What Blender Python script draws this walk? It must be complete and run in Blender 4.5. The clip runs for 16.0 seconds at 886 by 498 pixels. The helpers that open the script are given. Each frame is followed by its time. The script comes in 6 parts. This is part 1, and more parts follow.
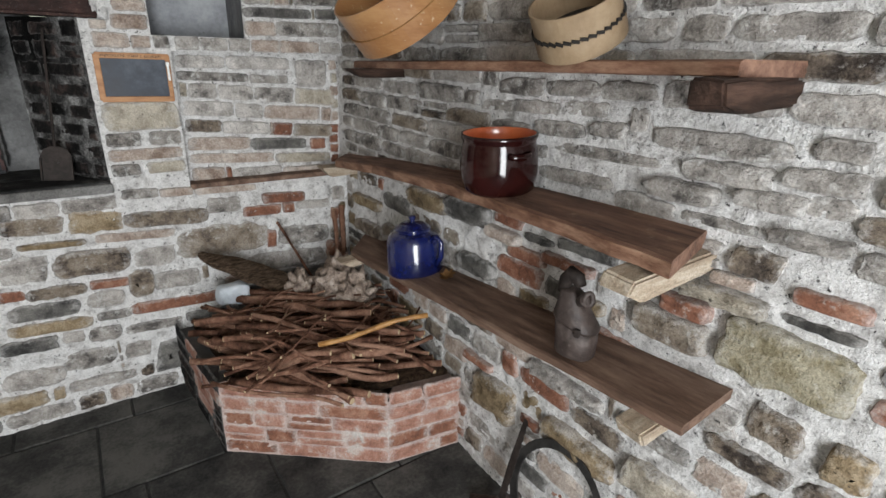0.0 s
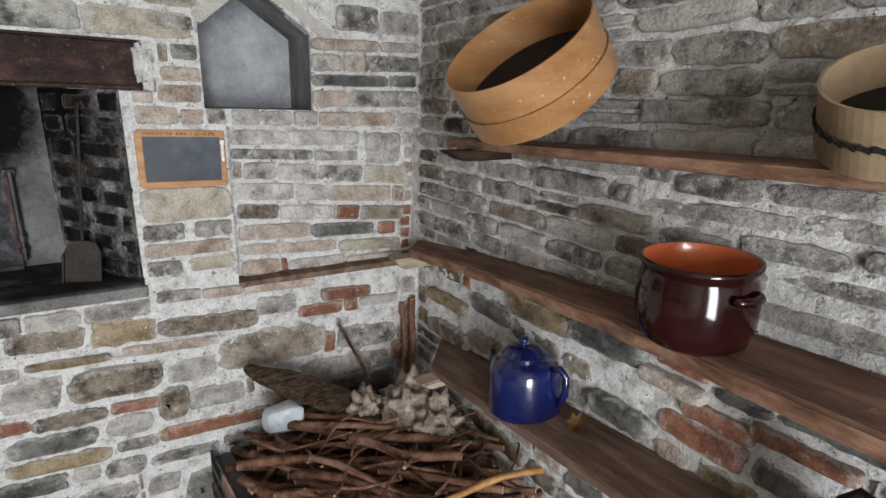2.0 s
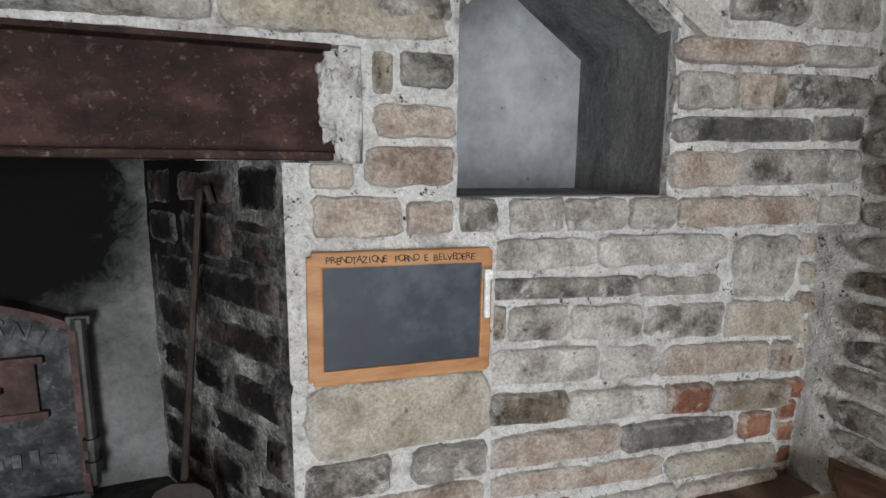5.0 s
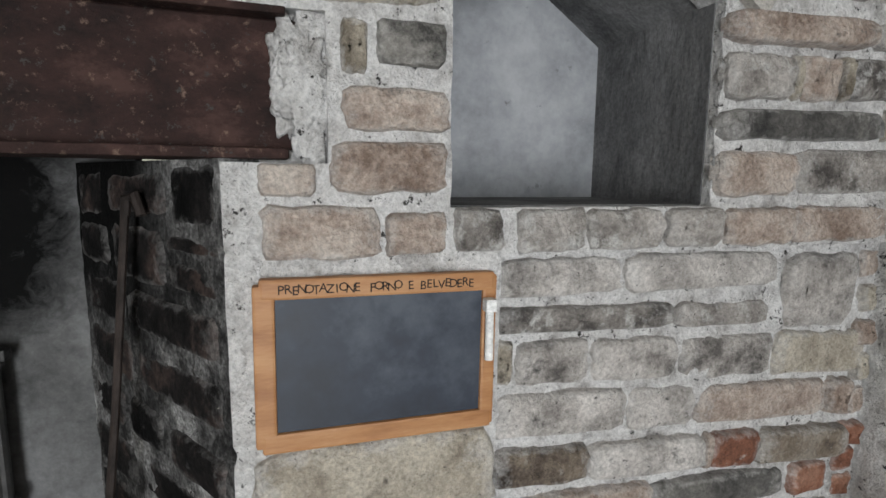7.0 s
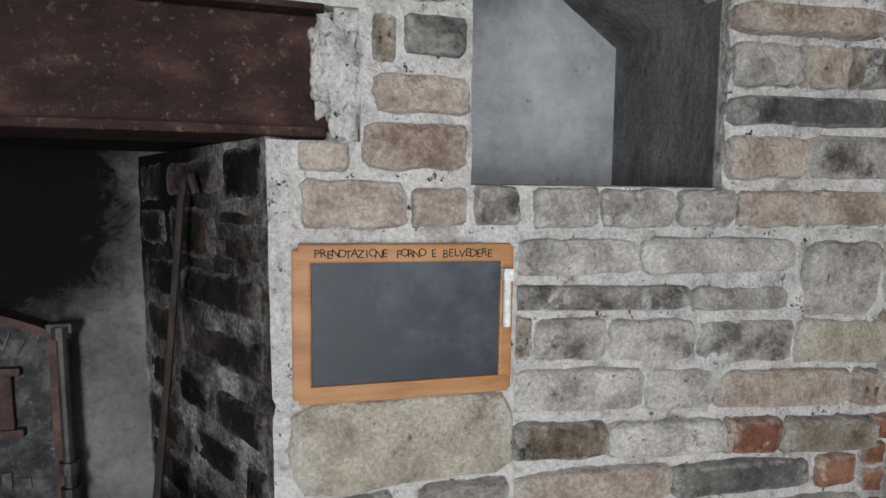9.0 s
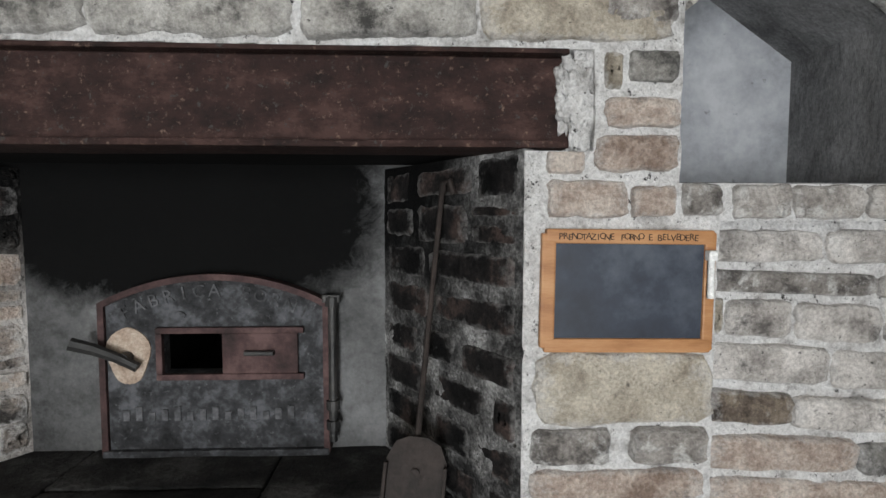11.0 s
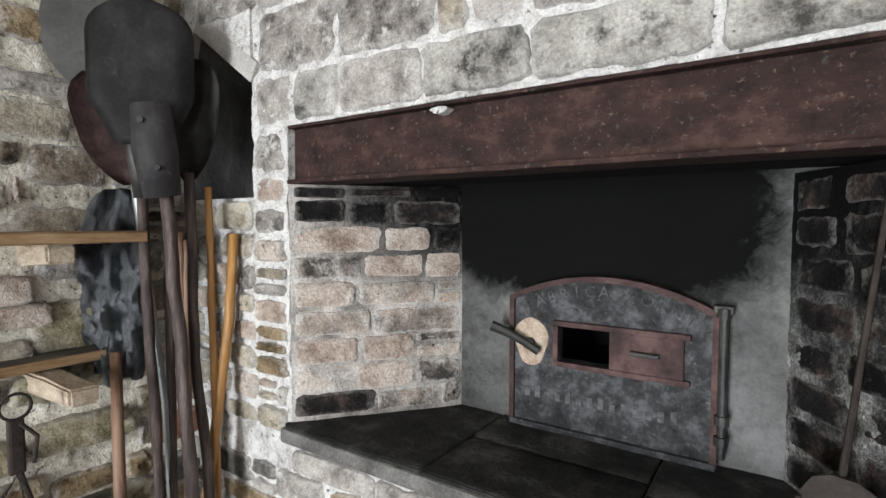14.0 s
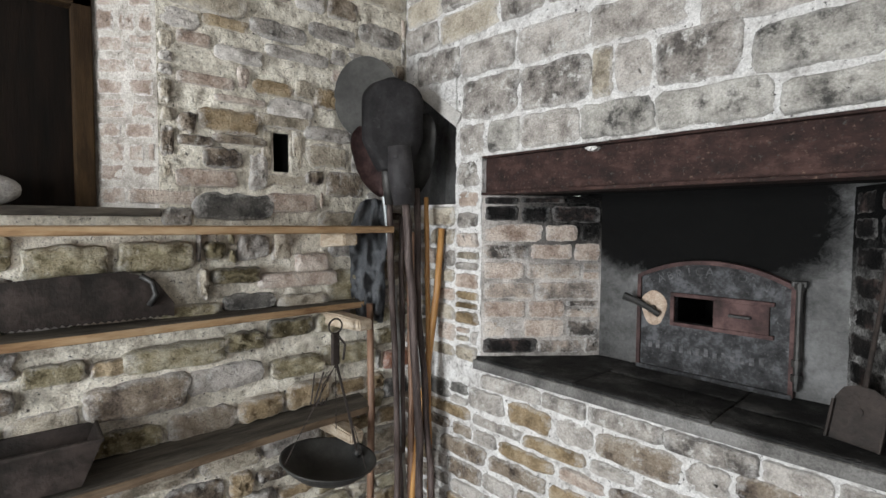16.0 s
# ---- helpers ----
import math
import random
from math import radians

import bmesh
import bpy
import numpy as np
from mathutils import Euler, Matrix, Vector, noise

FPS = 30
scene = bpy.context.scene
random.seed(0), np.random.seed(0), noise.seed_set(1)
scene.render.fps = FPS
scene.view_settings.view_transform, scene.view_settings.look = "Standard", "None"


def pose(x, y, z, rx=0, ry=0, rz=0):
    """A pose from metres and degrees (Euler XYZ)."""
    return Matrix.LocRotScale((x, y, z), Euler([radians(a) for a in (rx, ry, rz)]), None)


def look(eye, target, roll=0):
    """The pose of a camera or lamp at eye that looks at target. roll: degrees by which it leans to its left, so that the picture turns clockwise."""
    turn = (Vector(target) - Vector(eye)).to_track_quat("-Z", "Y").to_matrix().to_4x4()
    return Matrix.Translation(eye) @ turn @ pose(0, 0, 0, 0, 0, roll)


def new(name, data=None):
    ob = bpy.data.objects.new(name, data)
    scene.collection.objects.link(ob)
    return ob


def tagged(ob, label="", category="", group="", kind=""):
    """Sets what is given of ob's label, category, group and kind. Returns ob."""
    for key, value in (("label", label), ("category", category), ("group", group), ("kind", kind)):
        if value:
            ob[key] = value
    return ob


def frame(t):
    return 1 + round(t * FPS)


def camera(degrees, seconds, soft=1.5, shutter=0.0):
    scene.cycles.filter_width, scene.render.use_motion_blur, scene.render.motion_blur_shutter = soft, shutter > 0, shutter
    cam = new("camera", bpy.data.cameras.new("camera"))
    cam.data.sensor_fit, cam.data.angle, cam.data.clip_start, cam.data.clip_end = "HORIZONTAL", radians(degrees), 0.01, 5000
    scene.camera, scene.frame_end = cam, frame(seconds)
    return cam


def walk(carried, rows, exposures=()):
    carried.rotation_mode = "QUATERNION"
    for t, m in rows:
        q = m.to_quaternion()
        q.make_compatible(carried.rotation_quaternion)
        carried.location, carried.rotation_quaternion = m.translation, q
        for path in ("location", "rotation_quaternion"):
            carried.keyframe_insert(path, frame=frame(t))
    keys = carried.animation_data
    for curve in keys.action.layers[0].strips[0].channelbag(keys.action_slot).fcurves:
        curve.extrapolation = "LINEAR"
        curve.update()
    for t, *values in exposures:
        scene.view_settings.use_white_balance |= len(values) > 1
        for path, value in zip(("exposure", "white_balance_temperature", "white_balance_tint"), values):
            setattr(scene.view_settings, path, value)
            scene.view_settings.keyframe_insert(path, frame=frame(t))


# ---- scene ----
cam = camera(81.7, 16.0)
PATH = [
    (0, (0.01, 0.123, 1.555), (1.086, 1.651, 0.843), 1.9),
    (0.5, (-0.009, 0.19, 1.587), (1.08, 1.724, 0.908), 1.9),
    (1, (-0.025, 0.334, 1.593), (1.068, 1.882, 0.955), 2.0),
    (1.5, (-0.02, 0.48, 1.602), (1.049, 2.066, 1.018), 1.8),
    (2, (0.047, 0.654, 1.614), (1.071, 2.286, 1.077), 1.7),
    (2.5, (0.096, 0.82, 1.625), (1.003, 2.54, 1.153), 1.4),
    (3, (0.074, 1.014, 1.616), (0.865, 2.8, 1.185), 1.2),
    (3.5, (0.022, 1.214, 1.628), (0.738, 3.039, 1.232), 0.9),
    (4, (0.046, 1.434, 1.628), (0.722, 3.28, 1.258), 0.7),
    (4.5, (0.068, 1.635, 1.635), (0.69, 3.506, 1.3), 0.6),
    (4.7, (0.051, 1.701, 1.63), (0.661, 3.578, 1.305), 0.5),
    (7, (0.109, 1.908, 1.617), (0.715, 3.795, 1.345), 0.6),
    (7.5, (0.11, 1.893, 1.622), (0.691, 3.789, 1.362), 0.6),
    (8, (0.111, 1.872, 1.605), (0.662, 3.779, 1.362), 0.5),
    (10.3, (0.058, 1.784, 1.543), (0.322, 3.763, 1.416), -0.1),
    (10.5, (0.019, 1.759, 1.541), (0.226, 3.744, 1.412), -0.2),
    (11, (-0.08, 1.706, 1.54), (0.001, 3.7, 1.413), 0.1),
    (11.5, (-0.131, 1.647, 1.531), (-0.157, 3.643, 1.417), 0.2),
    (12, (-0.152, 1.614, 1.531), (-0.28, 3.607, 1.419), 0.2),
    (12.5, (-0.156, 1.632, 1.534), (-0.417, 3.612, 1.422), 0.3),
    (13, (-0.157, 1.652, 1.545), (-0.651, 3.586, 1.419), 0.2),
    (13.5, (-0.169, 1.643, 1.554), (-0.941, 3.483, 1.427), 0.2),
    (14, (-0.157, 1.617, 1.542), (-1.279, 3.269, 1.442), 0.1),
    (14.5, (-0.144, 1.467, 1.538), (-1.505, 2.929, 1.433), 0.3),
    (15, (-0.076, 1.272, 1.539), (-1.512, 2.661, 1.442), 0.5),
    (15.5, (0.012, 1.161, 1.552), (-1.439, 2.535, 1.459), 0.4),
    (16, (0.102, 1.102, 1.536), (-1.374, 2.449, 1.434), 0.4),
]
walk(cam, [(t, look(eye, target, roll)) for t, eye, target, roll in PATH], exposures=[(0, -0.30), (1.5, -0.14), (3, -0.10), (4.5, -0.16), (7, -0.28), (8.5, -0.28), (10.5, -0.24), (11.5, 0.0), (12.5, 0.14), (14, 0.42), (15, 0.28), (16, 0.10)])

# ---- light ----
DOOR_X0, DOOR_X1, BACK_Y, FLOOR, CEIL = -0.95, 0.0, -1.35, 0.10, 2.72
world = bpy.data.worlds.new("world")
scene.world = world
world.use_nodes = True
sky = world.node_tree.nodes.new("ShaderNodeTexSky")
sky.sky_type, sky.sun_disc, sky.sun_elevation, sky.sun_rotation = "NISHITA", False, radians(40), radians(160)
world.node_tree.links.new(sky.outputs[0], world.node_tree.nodes["Background"].inputs[0])
world.node_tree.nodes["Background"].inputs[1].default_value = 0.1
sun = new("sun", bpy.data.lights.new("sun", "SUN"))
sun.data.energy, sun.data.angle, sun.data.color = 1.0, radians(12), (1, 0.96, 0.9)
sun.matrix_world = look((0, 0, 5), (1.5, 2.0, 1.5))
day = new("doorway_daylight", bpy.data.lights.new("doorway_daylight", "AREA"))
day.data.shape, day.data.size, day.data.size_y, day.data.energy, day.data.color = "RECTANGLE", 0.85, 1.9, 150, (0.945, 0.98, 1.0)
day.matrix_world = look(((DOOR_X0 + DOOR_X1) / 2, BACK_Y - 0.05, 1.2), ((DOOR_X0 + DOOR_X1) / 2, 2.0, 1.2))

side = new("window_daylight", bpy.data.lights.new("window_daylight", "AREA"))
side.data.shape, side.data.size, side.data.size_y, side.data.energy, side.data.color = "RECTANGLE", 0.62, 0.8, 46, (0.945, 0.98, 1.0)
side.matrix_world = look((1.36, -0.9, 1.58), (-1.5, 0.6, 1.4))


# ---- materials ----
def mat(name, colours, rough=0.85, scale=12.0, fine=90.0, bump=0.25, metal=0.0, spread=0.0, stretch=(1, 1, 1), coat=0.0, wear=None, island=False, speckle=None, smear=0.0, pit_shade=0.0):
    """A surface whose colour wanders between the given ones at two scales; spread: how far each piece differs by its own random number."""
    if speckle is None:
        speckle = 0.28 if rough >= 0.85 else 0.0
    m = bpy.data.materials.new(name)
    m.use_nodes = True
    nt = m.node_tree
    n, link = nt.nodes, nt.links.new
    b = n["Principled BSDF"]
    co = n.new("ShaderNodeTexCoord")
    mp = n.new("ShaderNodeMapping")
    mp.inputs["Scale"].default_value = stretch
    geo = n.new("ShaderNodeNewGeometry")
    link(geo.outputs["Position"], mp.inputs[0])
    big, small = n.new("ShaderNodeTexNoise"), n.new("ShaderNodeTexNoise")
    for q, sc, det in ((big, scale, 8), (small, fine, 6)):
        q.inputs["Scale"].default_value, q.inputs["Detail"].default_value, q.inputs["Roughness"].default_value = sc, det, 0.65
        link(mp.outputs[0], q.inputs[0])
    mix = n.new("ShaderNodeMath")
    mix.operation = "MULTIPLY_ADD"
    link(small.outputs[0], mix.inputs[0])
    mix.inputs[1].default_value = 0.5
    sub = n.new("ShaderNodeMath")
    sub.operation = "MULTIPLY_ADD"
    link(big.outputs[0], sub.inputs[0])
    sub.inputs[1].default_value, sub.inputs[2].default_value = 2.3, -0.87
    link(sub.outputs[0], mix.inputs[2])
    value = mix.outputs[0]
    if spread:
        rnd = geo.outputs["Random Per Island"] if island else n.new("ShaderNodeObjectInfo").outputs["Random"]
        add = n.new("ShaderNodeMath")
        add.operation = "MULTIPLY_ADD"
        link(rnd, add.inputs[0])
        add.inputs[1].default_value = spread
        off = n.new("ShaderNodeMath")
        off.operation = "SUBTRACT"
        link(value, off.inputs[0])
        off.inputs[1].default_value = spread / 2
        link(off.outputs[0], add.inputs[2])
        value = add.outputs[0]
    ramp = n.new("ShaderNodeValToRGB")
    e = ramp.color_ramp.elements
    while len(e) < len(colours):
        e.new(0.5)
    for i, c in enumerate(colours):
        e[i].position, e[i].color = 0.12 + 0.76 * i / max(1, len(colours) - 1), (*c, 1)
    link(value, ramp.inputs[0])
    colour = ramp.outputs[0]
    if wear:
        tone, amount, wscale = wear
        wn = n.new("ShaderNodeTexNoise")
        wn.inputs["Scale"].default_value, wn.inputs["Detail"].default_value, wn.inputs["Roughness"].default_value = wscale, 8, 0.72
        link(geo.outputs["Position"], wn.inputs[0])
        wr = n.new("ShaderNodeMapRange")
        wr.inputs[1].default_value, wr.inputs[2].default_value = 0.62 - amount * 0.25, 0.72 - amount * 0.2
        link(wn.outputs[0], wr.inputs[0])
        wm = n.new("ShaderNodeMix")
        wm.data_type = "RGBA"
        link(wr.outputs[0], wm.inputs[0])
        link(colour, wm.inputs[6])
        wm.inputs[7].default_value = (*tone, 1)
        colour = wm.outputs[2]
    if smear:
        sep = n.new("ShaderNodeSeparateXYZ")
        link(co.outputs["Object"], sep.inputs[0])
        far = []
        for k in (0, 1):
            ab = n.new("ShaderNodeMath")
            ab.operation = "ABSOLUTE"
            link(sep.outputs[k], ab.inputs[0])
            far.append(ab.outputs[0])
        mx = n.new("ShaderNodeMath")
        mx.operation = "MAXIMUM"
        link(far[0], mx.inputs[0])
        link(far[1], mx.inputs[1])
        en = n.new("ShaderNodeTexNoise")
        en.inputs["Scale"].default_value, en.inputs["Detail"].default_value, en.inputs["Roughness"].default_value = 52, 8, 0.75
        link(geo.outputs["Position"], en.inputs[0])
        ea = n.new("ShaderNodeMath")
        ea.operation = "MULTIPLY_ADD"
        link(en.outputs[0], ea.inputs[0])
        ea.inputs[1].default_value = 0.75
        link(mx.outputs[0], ea.inputs[2])
        er = n.new("ShaderNodeMapRange")
        er.inputs[1].default_value, er.inputs[2].default_value, er.inputs[4].default_value = 0.74, 0.92, smear
        link(ea.outputs[0], er.inputs[0])
        em = n.new("ShaderNodeMix")
        em.data_type = "RGBA"
        link(er.outputs[0], em.inputs[0])
        link(colour, em.inputs[6])
        em.inputs[7].default_value = (0.60, 0.585, 0.57, 1)
        colour = em.outputs[2]
    # Scattered dark specks paint in the shade of small holes and crevices.
    if pit_shade:
        pn = n.new("ShaderNodeTexNoise")
        pn.inputs["Scale"].default_value, pn.inputs["Detail"].default_value, pn.inputs["Roughness"].default_value = 66, 6, 0.76
        link(geo.outputs["Position"], pn.inputs[0])
        pr = n.new("ShaderNodeMapRange")
        pr.inputs[1].default_value, pr.inputs[2].default_value = 0.69 - pit_shade * 0.12, 0.725 - pit_shade * 0.12
        link(pn.outputs[0], pr.inputs[0])
        pm = n.new("ShaderNodeMix")
        pm.data_type = "RGBA"
        link(pr.outputs[0], pm.inputs[0])
        link(colour, pm.inputs[6])
        pm.inputs[7].default_value = (0.05, 0.047, 0.044, 1)
        colour = pm.outputs[2]
    if speckle:
        sn = n.new("ShaderNodeTexNoise")
        sn.inputs["Scale"].default_value, sn.inputs["Detail"].default_value, sn.inputs["Roughness"].default_value = 190, 5, 0.75
        link(geo.outputs["Position"], sn.inputs[0])
        sr = n.new("ShaderNodeMapRange")
        sr.inputs[1].default_value, sr.inputs[2].default_value, sr.inputs[3].default_value, sr.inputs[4].default_value = 0.34, 0.66, 1 - speckle, 1 + speckle
        link(sn.outputs[0], sr.inputs[0])
        sm = n.new("ShaderNodeMix")
        sm.data_type, sm.blend_type = "RGBA", "MULTIPLY"
        sm.inputs[0].default_value = 1
        link(colour, sm.inputs[6])
        link(sr.outputs[0], sm.inputs[7])
        colour = sm.outputs[2]
    link(colour, b.inputs["Base Color"])
    b.inputs["Specular IOR Level"].default_value = 0.12 if rough > 0.78 else (0.25 if rough > 0.56 else 0.5)
    rr = n.new("ShaderNodeMapRange")
    rr.inputs[3].default_value, rr.inputs[4].default_value = max(0.03, rough - 0.1), min(1.0, rough + 0.1)
    link(big.outputs[0], rr.inputs[0])
    link(rr.outputs[0], b.inputs["Roughness"])
    b.inputs["Metallic"].default_value = metal
    b.inputs["Coat Weight"].default_value = coat
    b.inputs["Coat Roughness"].default_value = 0.05
    if bump:
        bp = n.new("ShaderNodeBump")
        bp.inputs["Strength"].default_value, bp.inputs["Distance"].default_value = min(1.0, bump * 2), (0.018 if bump >= 0.45 else 0.010)
        hsum = n.new("ShaderNodeMath")
        hsum.operation = "MULTIPLY_ADD"
        link(small.outputs[0], hsum.inputs[0])
        hsum.inputs[1].default_value = 0.34
        link(big.outputs[0], hsum.inputs[2])
        height = hsum.outputs[0]
        if bump >= 0.45:
            grain = n.new("ShaderNodeTexNoise")
            grain.inputs["Scale"].default_value, grain.inputs["Detail"].default_value, grain.inputs["Roughness"].default_value = 300, 3, 0.7
            link(geo.outputs["Position"], grain.inputs[0])
            gsum = n.new("ShaderNodeMath")
            gsum.operation = "MULTIPLY_ADD"
            link(grain.outputs[0], gsum.inputs[0])
            gsum.inputs[1].default_value = 0.10
            link(height, gsum.inputs[2])
            height = gsum.outputs[0]
        link(height, bp.inputs["Height"])
        link(bp.outputs[0], b.inputs["Normal"])
    return m


brick_washed = mat("limewashed_brick", [(0.19, 0.145, 0.12), (0.33, 0.275, 0.24), (0.44, 0.405, 0.37)], 0.9, 17, 90, 0.45, spread=0.3, wear=((0.46, 0.435, 0.405), 0.35, 19), smear=0.9)
SOOT = (0.004, 0.004, 0.004)
mortar = mat("lime_mortar", [(0.34, 0.325, 0.31), (0.62, 0.605, 0.595), (0.77, 0.76, 0.75), (0.83, 0.82, 0.815)], 0.95, 26, 150, 0.7, wear=((0.24, 0.225, 0.215), 0.06, 13), speckle=0.2, pit_shade=0.75)
mortar_cream = mat("cream_lime_mortar", [(0.28, 0.25, 0.21), (0.56, 0.52, 0.445), (0.75, 0.71, 0.625), (0.82, 0.785, 0.705)], 0.95, 24, 140, 0.8, wear=((0.22, 0.195, 0.16), 0.10, 12), speckle=0.22, pit_shade=0.75)
stone_grey = mat("grey_sandstone", [(0.0969, 0.0885, 0.0829), (0.2508, 0.2307, 0.2128), (0.3762, 0.3483, 0.3226), (0.5016, 0.4704, 0.4424)], 0.9, 17, 120, 0.6, spread=0.42, wear=((0.56, 0.55, 0.53), 0.30, 26), smear=0.5, pit_shade=0.45)
stone_brown = mat("brown_fieldstone", [(0.045, 0.036, 0.031), (0.14, 0.112, 0.090), (0.235, 0.192, 0.150), (0.31, 0.27, 0.225)], 0.9, 17, 110, 0.5, spread=0.55, wear=((0.48, 0.46, 0.43), 0.16, 24), smear=0.6, pit_shade=0.45)
stone_yellow = mat("ochre_stone", [(0.11, 0.08, 0.048), (0.25, 0.187, 0.115), (0.38, 0.305, 0.21)], 0.9, 17, 120, 0.45, spread=0.35, smear=0.55, pit_shade=0.45)
stone_olive = mat("olive_fieldstone", [(0.055, 0.045, 0.024), (0.16, 0.135, 0.083), (0.27, 0.235, 0.155), (0.37, 0.335, 0.25)], 0.9, 19, 120, 0.6, spread=0.5, wear=((0.50, 0.47, 0.41), 0.10, 24), smear=0.4, pit_shade=0.6)
stone_buff = mat("buff_stone", [(0.1728, 0.148, 0.1156), (0.3888, 0.3434, 0.2786), (0.54, 0.4914, 0.4104)], 0.9, 16, 120, 0.5, spread=0.35, wear=((0.12, 0.105, 0.09), 0.10, 25), smear=0.65, pit_shade=0.45)
stone_pale = mat("pale_grey_block", [(0.1364, 0.1257, 0.1183), (0.3348, 0.3111, 0.2904), (0.496, 0.466, 0.4392), (0.6448, 0.61, 0.5795)], 0.9, 15, 110, 0.45, spread=0.30, wear=((0.10, 0.097, 0.092), 0.14, 21), smear=0.5, pit_shade=0.55)
stone_dark = mat("dark_stone", [(0.04, 0.039, 0.038), (0.095, 0.091, 0.086), (0.17, 0.162, 0.15)], 0.88, 16, 120, 0.35, spread=0.3, smear=0.45)
brick_bin = mat("worn_pink_brick", [(0.22, 0.10, 0.07), (0.38, 0.20, 0.15), (0.50, 0.34, 0.28)], 0.9, 12, 110, 0.5, spread=0.25, wear=((0.50, 0.46, 0.43), 0.30, 12), smear=0.45)
brick_red = mat("red_brick", [(0.12, 0.055, 0.038), (0.22, 0.10, 0.065), (0.31, 0.17, 0.12)], 0.9, 18, 130, 0.3, spread=0.35, wear=((0.45, 0.42, 0.39), 0.10, 30), smear=0.45)
brick_pale = mat("pale_brick", [(0.2478, 0.1829, 0.1475), (0.4484, 0.3658, 0.3127), (0.6136, 0.5428, 0.4838)], 0.9, 15, 120, 0.45, spread=0.3, wear=((0.14, 0.13, 0.122), 0.12, 17), smear=0.55)
# Soot on the recess bricks; painted shade on the bin's west side.
brick_soot_shade = mat("soot_and_shade_brick", [(0.003, 0.003, 0.003), (0.009, 0.0085, 0.0085), (0.020, 0.0175, 0.017), (0.07, 0.05, 0.044)], 0.9, 14, 110, 0.5, spread=0.35, wear=((0.10, 0.098, 0.096), 0.08, 34), smear=0.2)
brick_reveal = mat("smoked_brick", [(0.053, 0.049, 0.046), (0.235, 0.204, 0.182), (0.41, 0.342, 0.292), (0.60, 0.54, 0.485)], 0.9, 9, 110, 0.5, spread=0.5, wear=((0.50, 0.475, 0.45), 0.30, 22), smear=0.8, pit_shade=0.6)
stone_smoked = mat("smoke_stained_stone", [(0.063, 0.0609, 0.0578), (0.2415, 0.231, 0.2132), (0.378, 0.3633, 0.336), (0.4935, 0.4778, 0.4515)], 0.9, 11, 110, 0.45, spread=0.25, wear=((0.06, 0.058, 0.055), 0.36, 12), smear=0.3, pit_shade=0.4)
mortar_reveal = mat("smoked_mortar", [(0.115, 0.1092, 0.1035), (0.391, 0.3622, 0.3392), (0.644, 0.6095, 0.5865)], 0.95, 9, 120, 0.6, pit_shade=0.5)
mortar_sooty = mat("sooty_mortar", [(0.008, 0.008, 0.008), (0.045, 0.044, 0.0435), (0.17, 0.167, 0.164), (0.42, 0.414, 0.408)], 0.95, 11, 150, 0.7, speckle=0.6, pit_shade=0.8)
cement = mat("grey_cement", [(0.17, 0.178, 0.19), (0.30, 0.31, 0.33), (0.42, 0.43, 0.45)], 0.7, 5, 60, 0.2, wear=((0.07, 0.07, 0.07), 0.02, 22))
# Darker copy of the grey cement, for niche faces turned from the light.
cement_shade = mat("shaded_cement", [(0.09, 0.09, 0.092), (0.17, 0.17, 0.172), (0.26, 0.26, 0.262)], 0.85, 9, 70, 0.3, stretch=(1, 1, 0.5))
floor_mat = mat("dark_stone_floor", [(0.02, 0.02, 0.02), (0.05, 0.049, 0.047), (0.10, 0.097, 0.09)], 0.8, 5, 80, 0.3, spread=0.2)
slab_mat = mat("blackened_slab", [(0.0125, 0.0125, 0.0125), (0.035, 0.0344, 0.0338), (0.0938, 0.0912, 0.0887)], 0.85, 9, 90, 0.5, spread=0.15)
slab_edge = mat("slab_edge_stone", [(0.07, 0.068, 0.066), (0.15, 0.145, 0.14), (0.24, 0.235, 0.23)], 0.9, 9, 90, 0.35)
wood_black_hewn = mat("blackened_hewn_wood", [(0.010, 0.006, 0.0045), (0.030, 0.016, 0.011), (0.075, 0.042, 0.030)], 0.75, 6, 60, 0.3, stretch=(0.8, 5, 5))
wood_dark = mat("dark_old_wood", [(0.07, 0.042, 0.030), (0.15, 0.092, 0.066), (0.24, 0.16, 0.12)], 0.7, 5, 60, 0.2, stretch=(6, 0.8, 6))
wood_edge = mat("reddish_board", [(0.065, 0.034, 0.024), (0.165, 0.09, 0.063), (0.27, 0.158, 0.112)], 0.72, 6, 60, 0.25, stretch=(5, 0.8, 5), wear=((0.34, 0.235, 0.165), 0.08, 16))
wood_grey = mat("grey_weathered_board", [(0.035, 0.031, 0.027), (0.075, 0.066, 0.056), (0.13, 0.115, 0.095)], 0.8, 6, 60, 0.25, stretch=(6, 0.8, 6))
wood_pale = mat("pale_sawn_wood", [(0.16, 0.09, 0.045), (0.29, 0.185, 0.10), (0.40, 0.285, 0.175)], 0.75, 6, 50, 0.15, stretch=(5, 0.8, 5))
wood_front = mat("scuffed_reddish_edge", [(0.09, 0.042, 0.026), (0.20, 0.105, 0.068), (0.33, 0.20, 0.135)], 0.7, 9, 70, 0.35, stretch=(3, 1, 4))
wood_worn = mat("worn_brown_edge", [(0.05, 0.034, 0.022), (0.10, 0.07, 0.046), (0.17, 0.12, 0.08)], 0.75, 6, 60, 0.2, stretch=(5, 0.8, 5))
wood_raw = mat("raw_split_wood", [(0.24, 0.18, 0.13), (0.38, 0.31, 0.235), (0.50, 0.43, 0.35)], 0.85, 9, 80, 0.3, stretch=(1, 5, 5))
